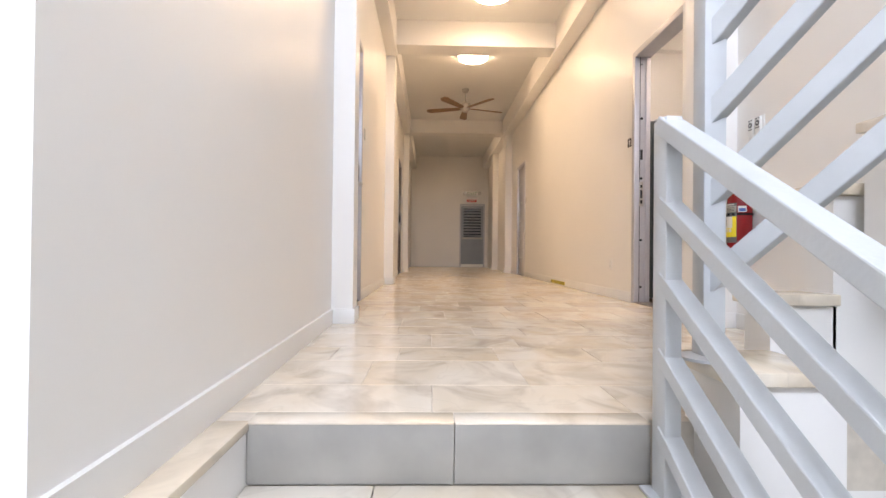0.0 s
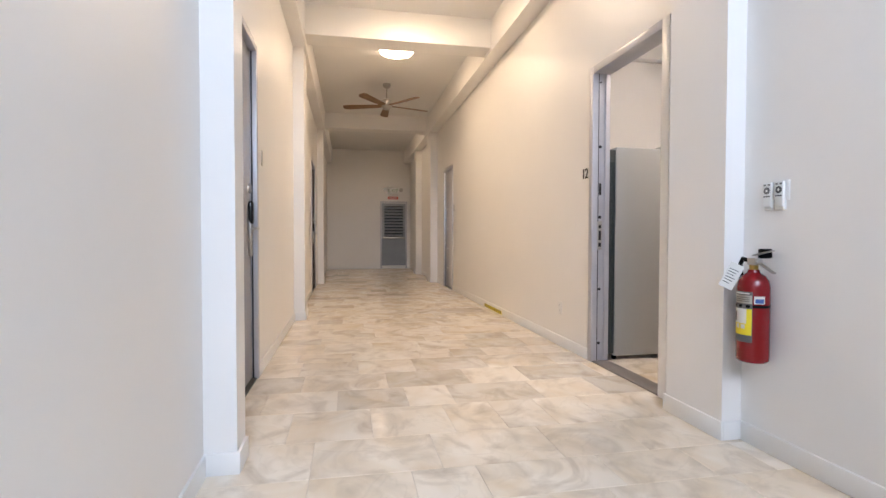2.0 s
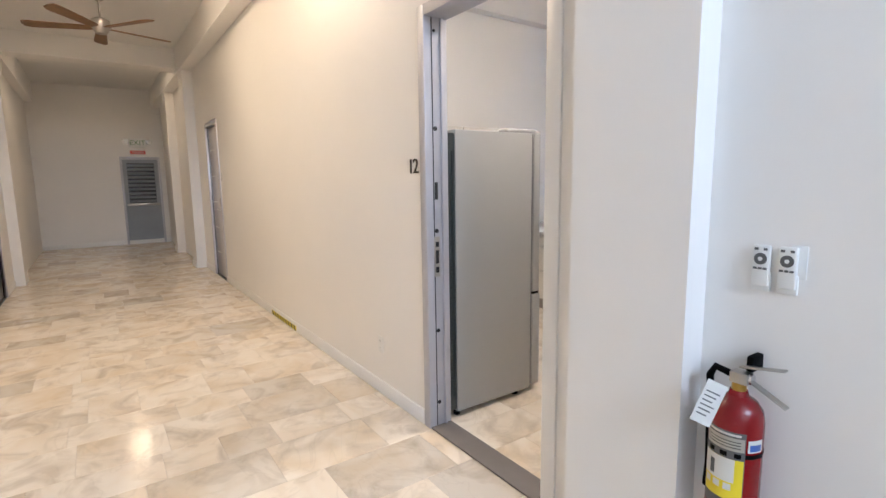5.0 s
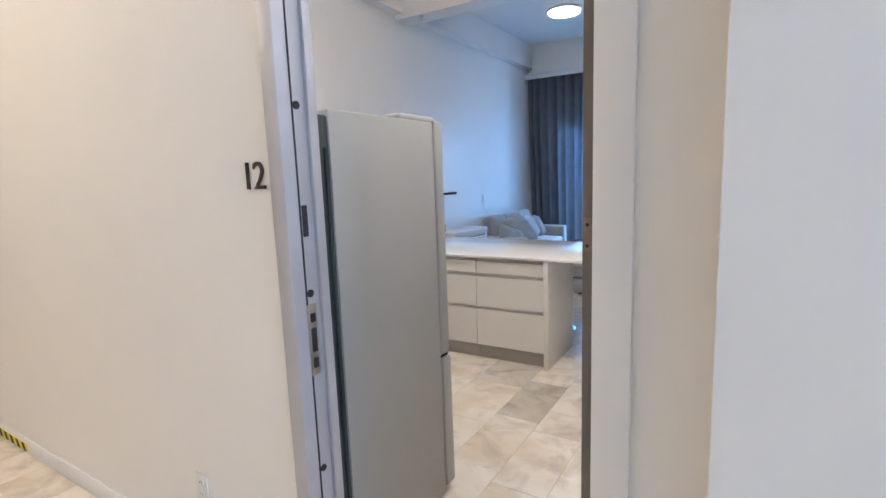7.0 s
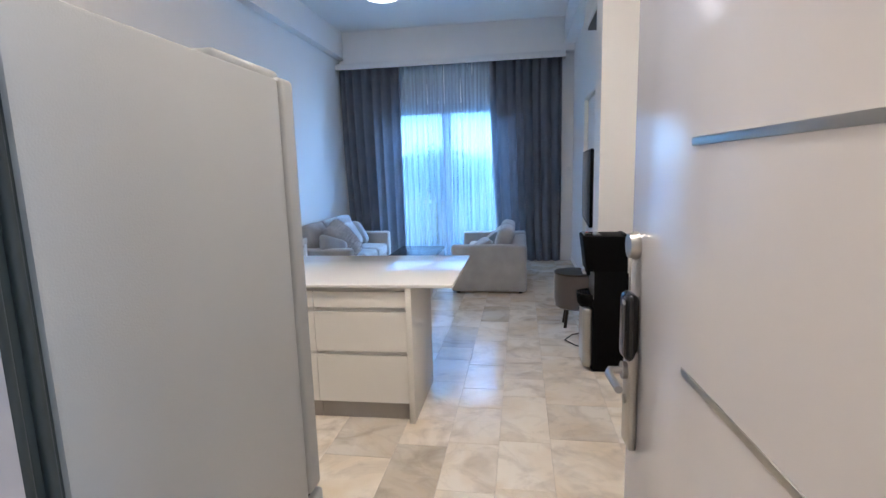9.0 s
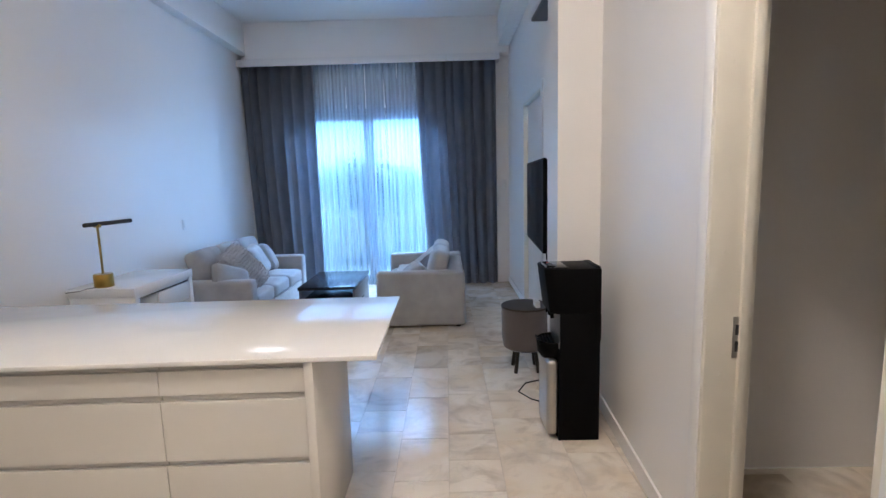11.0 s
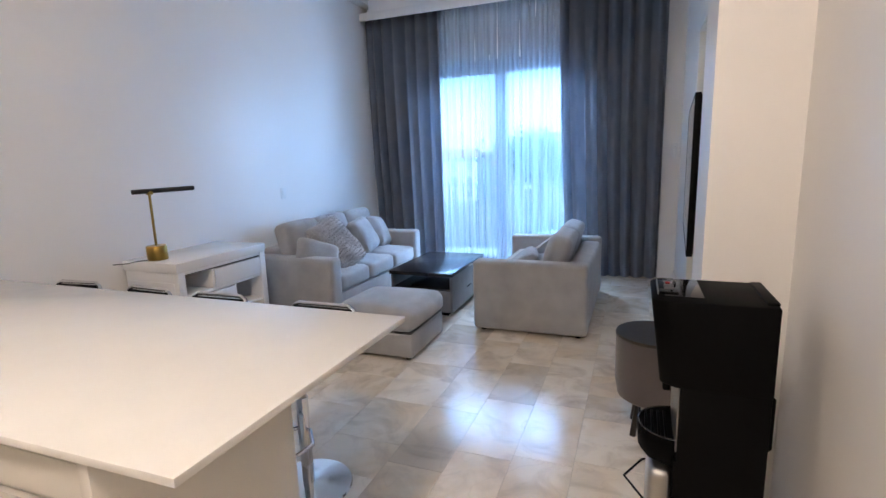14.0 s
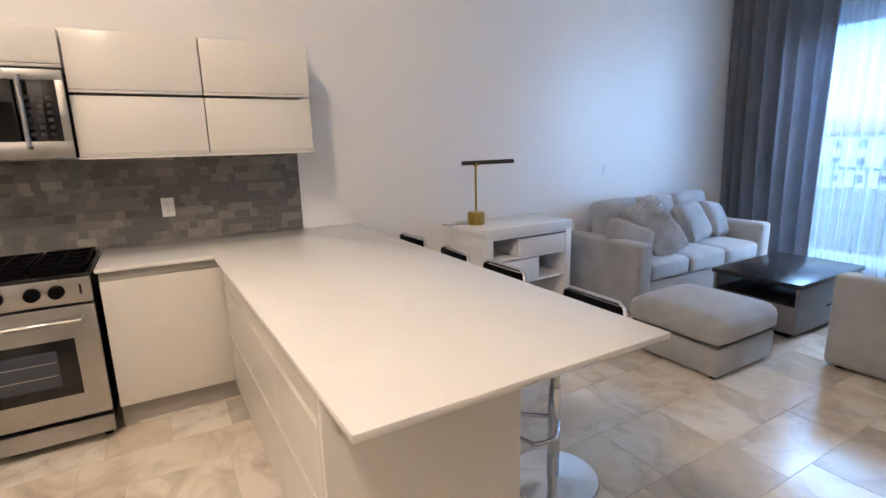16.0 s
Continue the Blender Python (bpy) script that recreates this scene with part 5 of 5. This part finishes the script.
def bar_stool(at, turn):
    e = thing("bar_stool", at, "chrome pedestal bar stool with a black low-backed seat", "stool", "bar stools at the peninsula", turn)
    part("base", turned([(0.0, 0.0), (0.20, 0.0), (0.205, 0.006), (0.20, 0.014), (0.10, 0.022), (0.045, 0.034), (0.0, 0.034)], 40), M_CHROME, e, "round chrome base")
    part("column", cyl(0, 0, 0.03, 0.46, 0.028), M_CHROME, e)
    part("gas_lift", cyl(0, 0, 0.45, 0.70, 0.020), M_STEEL, e)
    part("footrest", tube([(0.0, -0.03, 0.30), (-0.10, -0.12, 0.30), (-0.20, -0.10, 0.30), (-0.22, 0.0, 0.30), (-0.20, 0.10, 0.30), (-0.10, 0.12, 0.30), (0.0, 0.03, 0.30)], 0.010), M_CHROME, e)
    part("seat", seat_pad(), M_BLACK, e, "black padded seat")
    part("back_frame", tube([(-0.02, -0.19, 0.70), (0.17, -0.195, 0.705), (0.205, -0.19, 0.76), (0.215, -0.17, 0.822), (0.22, -0.14, 0.838), (0.22, 0.14, 0.838), (0.215, 0.17, 0.822), (0.205, 0.19, 0.76), (0.17, 0.195, 0.705), (-0.02, 0.19, 0.70)], 0.011), M_CHROME, e)
    part("backrest", box(0.195, 0.215, -0.17, 0.17, 0.735, 0.828, 0.009, 3), M_BLACK, e, "black padded backrest")
    return e


def seat_pad():
    bm = cushion(0.38, 0.38, 0.055, 0.025, 0.008, 8)
    bmesh.ops.translate(bm, vec=(0, 0, 0.695), verts=bm.verts)
    return bm


first = bar_stool((5.70, 5.31, 0), 0)
for y, a in ((5.96, 2), (6.50, -3), (7.08, 4)):
    copy_thing(first, pose(5.70, y, 0, 0, 0, a))


# ---- living room ----
def desk():
    e = thing("writing_desk", (6.91, 7.17, 0), "white lacquered desk with two drawers and open niches", "desk")
    part("top", box(-0.46, 0.44, -0.27, 0.27, 0.775, 0.845, 0.003), M_LACQ, e)
    for x0 in (-0.45, 0.375):
        part("side_panel", box(x0, x0 + 0.06, -0.265, 0.26, 0.0, 0.775, 0.003), M_LACQ, e)
    part("back_board", box(-0.39, 0.375, 0.23, 0.26, 0.30, 0.765, 0.002), M_LACQ, e)
    part("shelf", box(-0.39, 0.375, -0.25, 0.23, 0.57, 0.59, 0.002), M_LACQ, e)
    part("shelf", box(-0.39, 0.375, -0.25, 0.23, 0.36, 0.38, 0.002), M_LACQ, e)
    part("drawer", box(-0.12, 0.372, -0.262, -0.24, 0.595, 0.735, 0.002), M_LACQ, e)
    part("drawer", box(-0.387, 0.07, -0.262, -0.24, 0.385, 0.56, 0.002), M_LACQ, e)
    part("divider", box(-0.14, -0.122, -0.25, 0.23, 0.59, 0.765, 0.002), M_LACQ, e)
    part("divider", box(0.075, 0.093, -0.25, 0.23, 0.38, 0.57, 0.002), M_LACQ, e)
    # Black strip stands for the shadow line above the drawers.
    part("shadow_gap", box(-0.388, 0.374, -0.255, -0.25, 0.742, 0.750), M_DARK, e, "dark strip for the shade in the gap under the top", smooth=False)
    part("apron", box(-0.388, 0.374, -0.258, -0.24, 0.751, 0.775, 0.002), M_LACQ, e)
    part("inset_panel", box(-0.4535, -0.449, -0.22, 0.22, 0.12, 0.70, 0.002), M_LACQ, e)
    return e


desk()


def desk_lamp():
    e = thing("desk_lamp", (6.565, 7.21, 0.845), "brass desk lamp with a dark horizontal bar head", "lamp")
    part("base", turned([(0.0, 0.0), (0.068, 0.0), (0.07, 0.004), (0.07, 0.10), (0.066, 0.106), (0.0, 0.106)], 40), M_BRASS, e, "knurled brass drum base")
    part("stem", cyl(0, 0, 0.10, 0.49, 0.009), M_BRASS, e)
    part("knuckle", cyl(0, 0.492, -0.024, 0.024, 0.014, axis="y"), M_BRASS, e)
    part("head", tube([(-0.115, 0.02, 0.505), (0.345, -0.05, 0.507)], 0.017, 16), M_BRONZE, e, "dark bronze tube head")
    part("cord", tube([(-0.06, 0.02, 0.006), (-0.12, 0.06, 0.006), (-0.20, 0.05, 0.006), (-0.26, 0.12, 0.006)], 0.004, 6), M_GREYP, e, "thin grey cord")
    return e


desk_lamp()


def sofa(name, at, turn, length, depth, seats, label, arm=0.60, back=0.62, seat_z=0.27, rest=0.50):
    """Own frame: x along the sofa, front at -y, base at z 0."""
    e = thing(name, at, label, "sofa", "living room seating", turn)
    L, D = length / 2, depth
    aw = 0.17
    part("base", box(-L + 0.01, L - 0.01, 0.03, D - 0.01, 0.026, seat_z, 0.02, 3), M_SOFA, e)
    for x0 in (-L, L - aw):
        part("arm", box(x0, x0 + aw, 0.0, D, 0.022, arm, 0.038, 4), M_SOFA, e)
    part("back", box(-L + aw - 0.02, L - aw + 0.02, D - 0.20, D, 0.024, back, 0.05, 4), M_SOFA, e)
    w = (length - 2 * aw) / seats
    for k in range(seats):
        x = -L + aw + (k + 0.5) * w
        bm = cushion(w - 0.012, D - 0.24, 0.17, 0.045, 0.03)
        bmesh.ops.translate(bm, vec=(x, (D - 0.24) / 2 + 0.015, seat_z), verts=bm.verts)
        part("seat_cushion", bm, M_SOFA, e)
        bm = cushion(w - 0.02, rest, 0.19, 0.06, 0.035)
        bm.transform(pose(x, D - 0.20, seat_z + 0.17 + rest * 0.42, 0, 0, 0) @ pose(0, 0, 0, 74, 0, 0))
        part("back_cushion", bm, M_SOFA, e)
    for x in (-L + 0.08, L - 0.08):
        for y in (0.08, D - 0.08):
            part("foot", cyl(x, y, 0.0, 0.03, 0.025), M_BLACK, e, "short black foot")
    return e


sofa("sofa", (8.76, 6.50, 0), 0, 2.03, 0.95, 3, "light grey three-seat fabric sofa along the wall", arm=0.63, back=0.68)
# the second sofa shows its back and arm
sofa("loveseat", (8.80, 5.225, 0), 180, 1.62, 0.98, 2, "light grey two-seat fabric sofa with its back to the passage", arm=0.635, back=0.60, rest=0.40)


def scatter(at, rx, rz, roll, s, h, t, mat, label, lump=0.012):
    e = tagged(new("scatter_pillow", finish("scatter_pillow", pillow(s, h, t, lump), mat, True)), label, "pillow", "scatter pillows")
    e.matrix_world = pose(*at, rx, 0, rz) @ pose(0, 0, 0, 0, 0, roll)
    return e


scatter((7.99, 6.82, 0.62), 56, -24, -26, 0.46, 0.30, 0.17, M_PILLOW, "small grey oblong pillow leaning on the sofa arm")
fur = scatter((8.30, 6.80, 0.68), 60, -24, 26, 0.44, 0.62, 0.20, M_FUR, "grey faux fur pillow leaning on the sofa", 0.035)
scatter((9.10, 6.95, 0.64), 62, 6, 6, 0.47, 0.46, 0.20, M_PILLOW, "square grey pillow leaning on the sofa back")
scatter((9.50, 6.96, 0.63), 60, 16, -10, 0.44, 0.44, 0.19, M_PILLOW, "square grey pillow leaning on the sofa arm")
scatter((8.36, 4.84, 0.56), -40, 12, 0, 0.46, 0.32, 0.17, M_PILLOW, "small grey oblong pillow lying on the loveseat")


def tufts(ob, count, length, seed):
    """Short tapering hairs standing on a pillow's surface."""
    rng = random.Random(seed)
    bm = bmesh.new()
    bm.from_mesh(ob.data)
    faces = bm.faces[:]
    for _ in range(count):
        f = rng.choice(faces)
        k = [rng.random() for _ in f.verts]
        p = sum((v.co * a for v, a in zip(f.verts, k)), Vector()) / sum(k)
        d = (f.normal + Vector((rng.uniform(-1, 1), rng.uniform(-1, 1), rng.uniform(-1, 0.4)))).normalized()
        side = d.orthogonal().normalized() * 0.002
        tip = p + d * length * rng.uniform(0.5, 1.2)
        bm.faces.new([bm.verts.new(q) for q in (p - side, p + side, tip)])
    bm.to_mesh(ob.data)
    bm.free()


tufts(fur, 6500, 0.028, 21)


def throw():
    """A folded cloth laid over the loveseat's cushions."""
    bm = bmesh.new()
    n = 18
    vs = []
    for i in range(n + 1):
        row = []
        for j in range(n + 1):
            u, w = i / n, j / n
            y = 4.56 + 0.52 * w
            z = 0.495 + 0.30 * max(0.0, 1 - w * 1.35) ** 1.1 + 0.012 * noise.noise(Vector((u * 4, w * 5, 0))) + 0.02
            row.append(bm.verts.new((8.66 + 0.62 * u + 0.05 * math.sin(4 * w), y, z)))
        vs.append(row)
    for i in range(n):
        for j in range(n):
            bm.faces.new((vs[i][j], vs[i + 1][j], vs[i + 1][j + 1], vs[i][j + 1]))
    bmesh.ops.solidify(bm, geom=bm.faces[:], thickness=0.012)
    return solid("throw_blanket", bm, M_THROW, "cream throw blanket draped over the loveseat", "blanket")


throw()

ott = thing("ottoman", (7.505, 5.785, 0), "light grey square upholstered ottoman", "ottoman", "living room seating")
part("base", box(-0.325, 0.325, -0.335, 0.335, 0.022, 0.215, 0.02, 3), M_SOFA, ott)
bmc = cushion(0.68, 0.70, 0.175, 0.06, 0.045)
bmesh.ops.translate(bmc, vec=(0, 0, 0.222), verts=bmc.verts)
part("cushion", bmc, M_SOFA, ott)
# Dark inset strip stands for the shadow between cushion and base.
part("seam_shade", box(-0.318, 0.318, -0.328, 0.328, 0.212, 0.226, 0.004), M_GREYP, ott, "dark strip for the shade in the seam")
for x in (-0.27, 0.27):
    for y in (-0.28, 0.28):
        part("foot", cyl(x, y, 0, 0.028, 0.022), M_BLACK, ott)


def coffee_table():
    e = thing("coffee_table", (8.76, 5.84, 0), "black-brown coffee table with grey sides and open shelf", "table")
    part("top", box(-0.52, 0.52, -0.335, 0.335, 0.405, 0.44, 0.003), M_TABLE, e)
    part("lower_shelf", box(-0.47, 0.50, -0.30, 0.30, 0.04, 0.075, 0.003), M_TABLE, e)
    side = M_CABGREY
    part("side_panel", box(-0.50, 0.50, -0.325, -0.30, 0.05, 0.405, 0.003), side, e, "grey side panel")
    part("side_panel", box(-0.50, 0.50, 0.30, 0.325, 0.05, 0.405, 0.003), side, e, "grey side panel")
    part("mid_shelf", box(-0.50, 0.50, -0.30, 0.30, 0.26, 0.28, 0.003), M_TABLE, e)
    part("end_panel", box(-0.505, -0.485, -0.30, 0.30, 0.05, 0.26, 0.003), side, e, "grey drawer front")
    part("handle", box(-0.06, 0.06, -0.332, -0.324, 0.20, 0.208, 0.001), M_BLACK, e)
    part("plinth", box(-0.45, 0.45, -0.26, 0.26, 0.0, 0.045, 0.003), M_BLACK, e, "black recessed plinth")
    return e


M_CABGREY = plain("grey_oak_veneer", (0.17, 0.165, 0.17), 0.4, vary=0.12, scale=9)
coffee_table()


def water_cooler():
    e = thing("water_cooler", (5.685, 3.675, 0), "black bottom-loading water cooler with a steel front door", "water cooler")
    w = 0.147
    part("body", extruded([(-0.155, 0.0), (0.095, 0.0), (0.095, 0.56), (0.085, 0.56), (0.085, 0.82), (-0.155, 0.82)], -w, w, 0.004), M_BLACK, e)
    head = prism([(-w - 0.003, -0.158), (w + 0.003, -0.158), (w + 0.003, 0.15), (w - 0.03, 0.178), (-w + 0.03, 0.178), (-w - 0.003, 0.135)], 0.805, 1.08)
    for v in head.verts:
        if v.co.z < 0.9 and v.co.y > 0:
            v.co.y -= 0.035
    bmesh.ops.bevel(head, geom=head.edges[:], offset=0.008, segments=2, profile=0.5, affect="EDGES")
    part("head", head, M_BLACK, e, "black tapered dispenser head")
    part("rear_ridge", box(-w + 0.02, w - 0.02, -0.158, -0.125, 1.078, 1.088, 0.004), M_BLACK, e)
    part("top_plate", box(-0.10, 0.13, 0.03, 0.14, 1.079, 1.083, 0.0015), M_BLACKG, e, "glossy black top plate")
    strip = part("control_strip", box(-0.075, 0.075, 0.10, 0.158, 1.082, 1.090, 0.003), M_BLACKG, e, "glossy control strip")
    part("strip_rim", box(-0.08, 0.08, 0.156, 0.160, 1.080, 1.092, 0.001), M_NICKEL, strip, "thin silver rim")
    part("red_button", box(0.035, 0.05, 0.118, 0.133, 1.089, 1.0925, 0.002), M_REDS, strip, "red button")
    for x in (-0.05, -0.015):
        part("button", box(x, x + 0.025, 0.11, 0.14, 1.089, 1.093, 0.002), M_GREYP, strip)
    part("alcove_panel", box(-w + 0.012, w - 0.012, 0.0855, 0.090, 0.585, 0.80, 0.002), M_STEEL, e, "steel alcove back")
    tray = part("drip_tray", turned([(0.0, 0.50), (0.09, 0.50), (0.112, 0.53), (0.118, 0.60), (0.112, 0.615), (0.10, 0.60), (0.0, 0.592)], 32), M_BLACK, e, "black drip tray")
    tray.location = (0, 0.085, 0)
    part("tray_rim", tube([(0.114 * math.cos(a), 0.085 + 0.114 * math.sin(a), 0.614) for a in [math.pi * k / 16 for k in range(17)]], 0.003, 8), M_BLACKG, tray, "shiny tray rim").location = (0, -0.085, 0)
    for k in range(5):
        part("grille_bar", box(-0.08, 0.08, 0.11 + 0.02 * k - 0.085, 0.118 + 0.02 * k - 0.085, 0.60, 0.612, 0.002), M_BLACK, tray)
    part("door", box(-w + 0.004, w - 0.004, 0.092, 0.165, 0.03, 0.515, 0.028, 4), M_STEEL, e, "brushed steel lower door")
    for x in (-0.07, 0.0, 0.07):
        part("tap", cyl(x, 0.12, 0.765, 0.81, 0.012), M_BLACK, e, "black water tap")
    part("rear_tube", tube([(-w + 0.06, -0.150, 0.80), (-w + 0.06, -0.172, 0.78), (-w + 0.06, -0.172, 0.62), (-w + 0.06, -0.150, 0.60)], 0.006, 8), M_BLACK, e, "thin black rear tube")
    part("plug_cord", tube([(0.12, -0.15, 0.3), (0.19, -0.17, 0.1), (0.24, -0.10, 0.012), (0.42, 0.16, 0.012), (0.56, 0.24, 0.012), (0.72, 0.16, 0.012), (0.78, 0.02, 0.012)], 0.005, 6), M_BLACK, e, "black power cord")
    return e


water_cooler()

dr = thing("drum_side_table", (6.73, 3.785, 0), "taupe felt drum side table with dark wooden legs", "side table")
part("drum", turned([(0.0, 0.20), (0.165, 0.20), (0.185, 0.215), (0.20, 0.30), (0.20, 0.545), (0.195, 0.55), (0.0, 0.55)], 40), M_TAUPE, dr)
part("top", turned([(0.0, 0.55), (0.20, 0.55), (0.203, 0.556), (0.20, 0.566), (0.0, 0.566)], 40), M_BRONZE, dr, "dark round top")
for k in range(4):
    a = math.pi / 4 + k * math.pi / 2
    part("leg", tube([(0.10 * math.cos(a), 0.10 * math.sin(a), 0.205), (0.135 * math.cos(a), 0.135 * math.sin(a), 0.0)], 0.016, 10), M_BRONZE, dr)
rt = thing("modem", (6.66, 3.70, 0.566), "small white modem box on the drum table", "modem")
part("case", box(-0.06, 0.06, -0.02, 0.02, 0.0, 0.05, 0.006), M_WHITEP, rt)


def television():
    ang = -3.7
    e = thing("television", (7.10, 3.63, 1.035), "flat black television on a swivel wall arm", "television", turn=ang)
    part("screen", box(-0.62, 0.62, 0.008, 0.013, 0.012, 0.722), M_BLACKG, e, "glossy dark screen", smooth=False)
    part("bezel", boxes([(-0.63, 0.63, -0.012, 0.014, 0.0, 0.012), (-0.63, 0.63, -0.012, 0.014, 0.722, 0.734), (-0.63, -0.618, -0.012, 0.014, 0.012, 0.722), (0.618, 0.63, -0.012, 0.014, 0.012, 0.722)], 0.002), M_BLACK, e)
    part("back_shell", box(-0.625, 0.625, -0.02, 0.006, 0.01, 0.725, 0.004), M_BLACK, e)
    part("electronics_box", box(-0.40, 0.40, -0.048, -0.018, 0.05, 0.36, 0.012, 3), M_BLACK, e)
    part("mount_plate", box(-0.22, 0.22, -0.06, -0.018, 0.30, 0.48, 0.004), M_BLACK, e, "black mounting plate")
    part("mount_arm", bar((0.0, -0.06, 0.39), (0.02, -0.168, 0.39), 0.06, 0.05), M_BLACK, e, "black swivel arm")
    part("wall_plate", box(-0.10, 0.12, -0.175, -0.165, 0.28, 0.50, 0.003), M_BLACK, e, "black wall plate")
    part("cable", tube([(-0.45, -0.03, 0.06), (-0.46, -0.04, -0.08), (-0.48, -0.10, -0.22), (-0.47, -0.14, -0.40)], 0.006, 8), M_BLACK, e, "hanging black cable")
    return e


television()

ac = thing("air_conditioner", (6.95, YR, 3.0), "white split air conditioner high on the wall", "air conditioner")
part("case", box(-0.42, 0.42, 0.0, 0.20, 0.04, 0.30, 0.03, 3), M_WHITEP, ac)
part("outlet_flap", box(-0.40, 0.40, 0.03, 0.17, 0.015, 0.042, 0.006), M_GREYP, ac, "dark air outlet")
th = thing("intercom", (XW, 3.52, 1.55), "small white intercom handset on the wall", "intercom")
part("base", box(-0.02, 0, -0.035, 0.035, -0.08, 0.06, 0.005), M_WHITEP, th)
part("handset", box(-0.055, -0.02, -0.02, 0.02, -0.11, 0.02, 0.010), M_WHITEP, th)

ceiling_light((8.55, 6.15, ROOM_CEIL), "lit round white ceiling light in the living room", M_LAMP_ROOM, 0.24)
# Added lamp, never in view; its place is assumed to warm the kitchen.
ceiling_light((3.35, 4.55, ROOM_CEIL), "added round ceiling light, unseen, for the kitchen's warm light", M_LAMP_KITCHEN_ADDED, 0.24)
sp = thing("sprinkler", (6.16, 7.12, 3.5), "small chrome sprinkler under the ceiling beam", "sprinkler")
part("escutcheon", turned([(0.0, 0.0), (0.035, 0.0), (0.03, -0.012), (0.0, -0.012)]), M_CHROME, sp)
part("head", turned([(0.0, -0.012), (0.01, -0.012), (0.01, -0.04), (0.018, -0.045), (0.0, -0.05)]), M_CHROME, sp)


# ---- floor tiles ----
def tile_mesh(w, d):
    key = (round(w, 3), round(d, 3))
    if key not in TILES:
        c = 0.0018
        bm = bmesh.new()
        lo = [bm.verts.new((x, y, -0.003)) for x, y in ((0, 0), (w, 0), (w, d), (0, d))]
        mid = [bm.verts.new((x, y, -0.0012)) for x, y in ((0, 0), (w, 0), (w, d), (0, d))]
        hi = [bm.verts.new((x, y, 0)) for x, y in ((c, c), (w - c, c), (w - c, d - c), (c, d - c))]
        bm.faces.new(hi)
        for i in range(4):
            j = (i + 1) % 4
            bm.faces.new((lo[i], lo[j], mid[j], mid[i]))
            bm.faces.new((mid[i], mid[j], hi[j], hi[i]))
        TILES[key] = finish("tile", bm, M_TILE)
    return TILES[key]


TILES = {}


def lay(floor, x0, x1, y0, y1, seed, near):
    """Rows of mixed tile lengths; those outside the near stretch are joined."""
    rng = random.Random(seed)
    g = 0.002
    far = bmesh.new()
    y, count = y0, 0
    while y < y1 - 0.02:
        d = rng.choice((0.30, 0.30, 0.40, 0.45))
        d = min(d, y1 - y)
        if y1 - y - d < 0.08:
            d = y1 - y
        x = x0 - rng.choice((0.0, 0.1, 0.2, 0.3))
        while x < x1 - 0.01:
            w = rng.choice((0.30, 0.45, 0.45, 0.60, 0.60))
            a, b = max(x, x0), min(x + w, x1)
            x += w
            if b - a < 0.02:
                continue
            if count < 300 and near(a, y):
                o = new("tile", tile_mesh(b - a - g, d - g))
                o.location = (a, y, 0)
                o.parent = floor
                count += 1
            else:
                add_box(far, a, b - g, y, y + d - g, -0.003, 0.0)
        y += d
    if far.verts:
        o = part("joined_tiles", far, M_TILE_FAR, floor, smooth=False)
        o["kind"] = "stuff"


lay(floor_hall, XL + 0.001, XR - 0.001, 1.502, 17.398, 4, lambda x, y: y < 12.5)
lay(floor_hall, XR, XI, 3.96, 4.86, 5, lambda x, y: False)
lay(floor_flat, XI + 0.001, XW - 0.001, YR + 0.001, YL - 0.001, 6, lambda x, y: x > 2.6)
lay(floor_flat, 3.2, 5.2, 1.85, YR, 7, lambda x, y: False)
lay(floor_flat, 5.2, 6.15, YR - 0.15, YR, 9, lambda x, y: False)
lay(floor_flat, 7.2, 9.6, 1.85, YR, 8, lambda x, y: False)
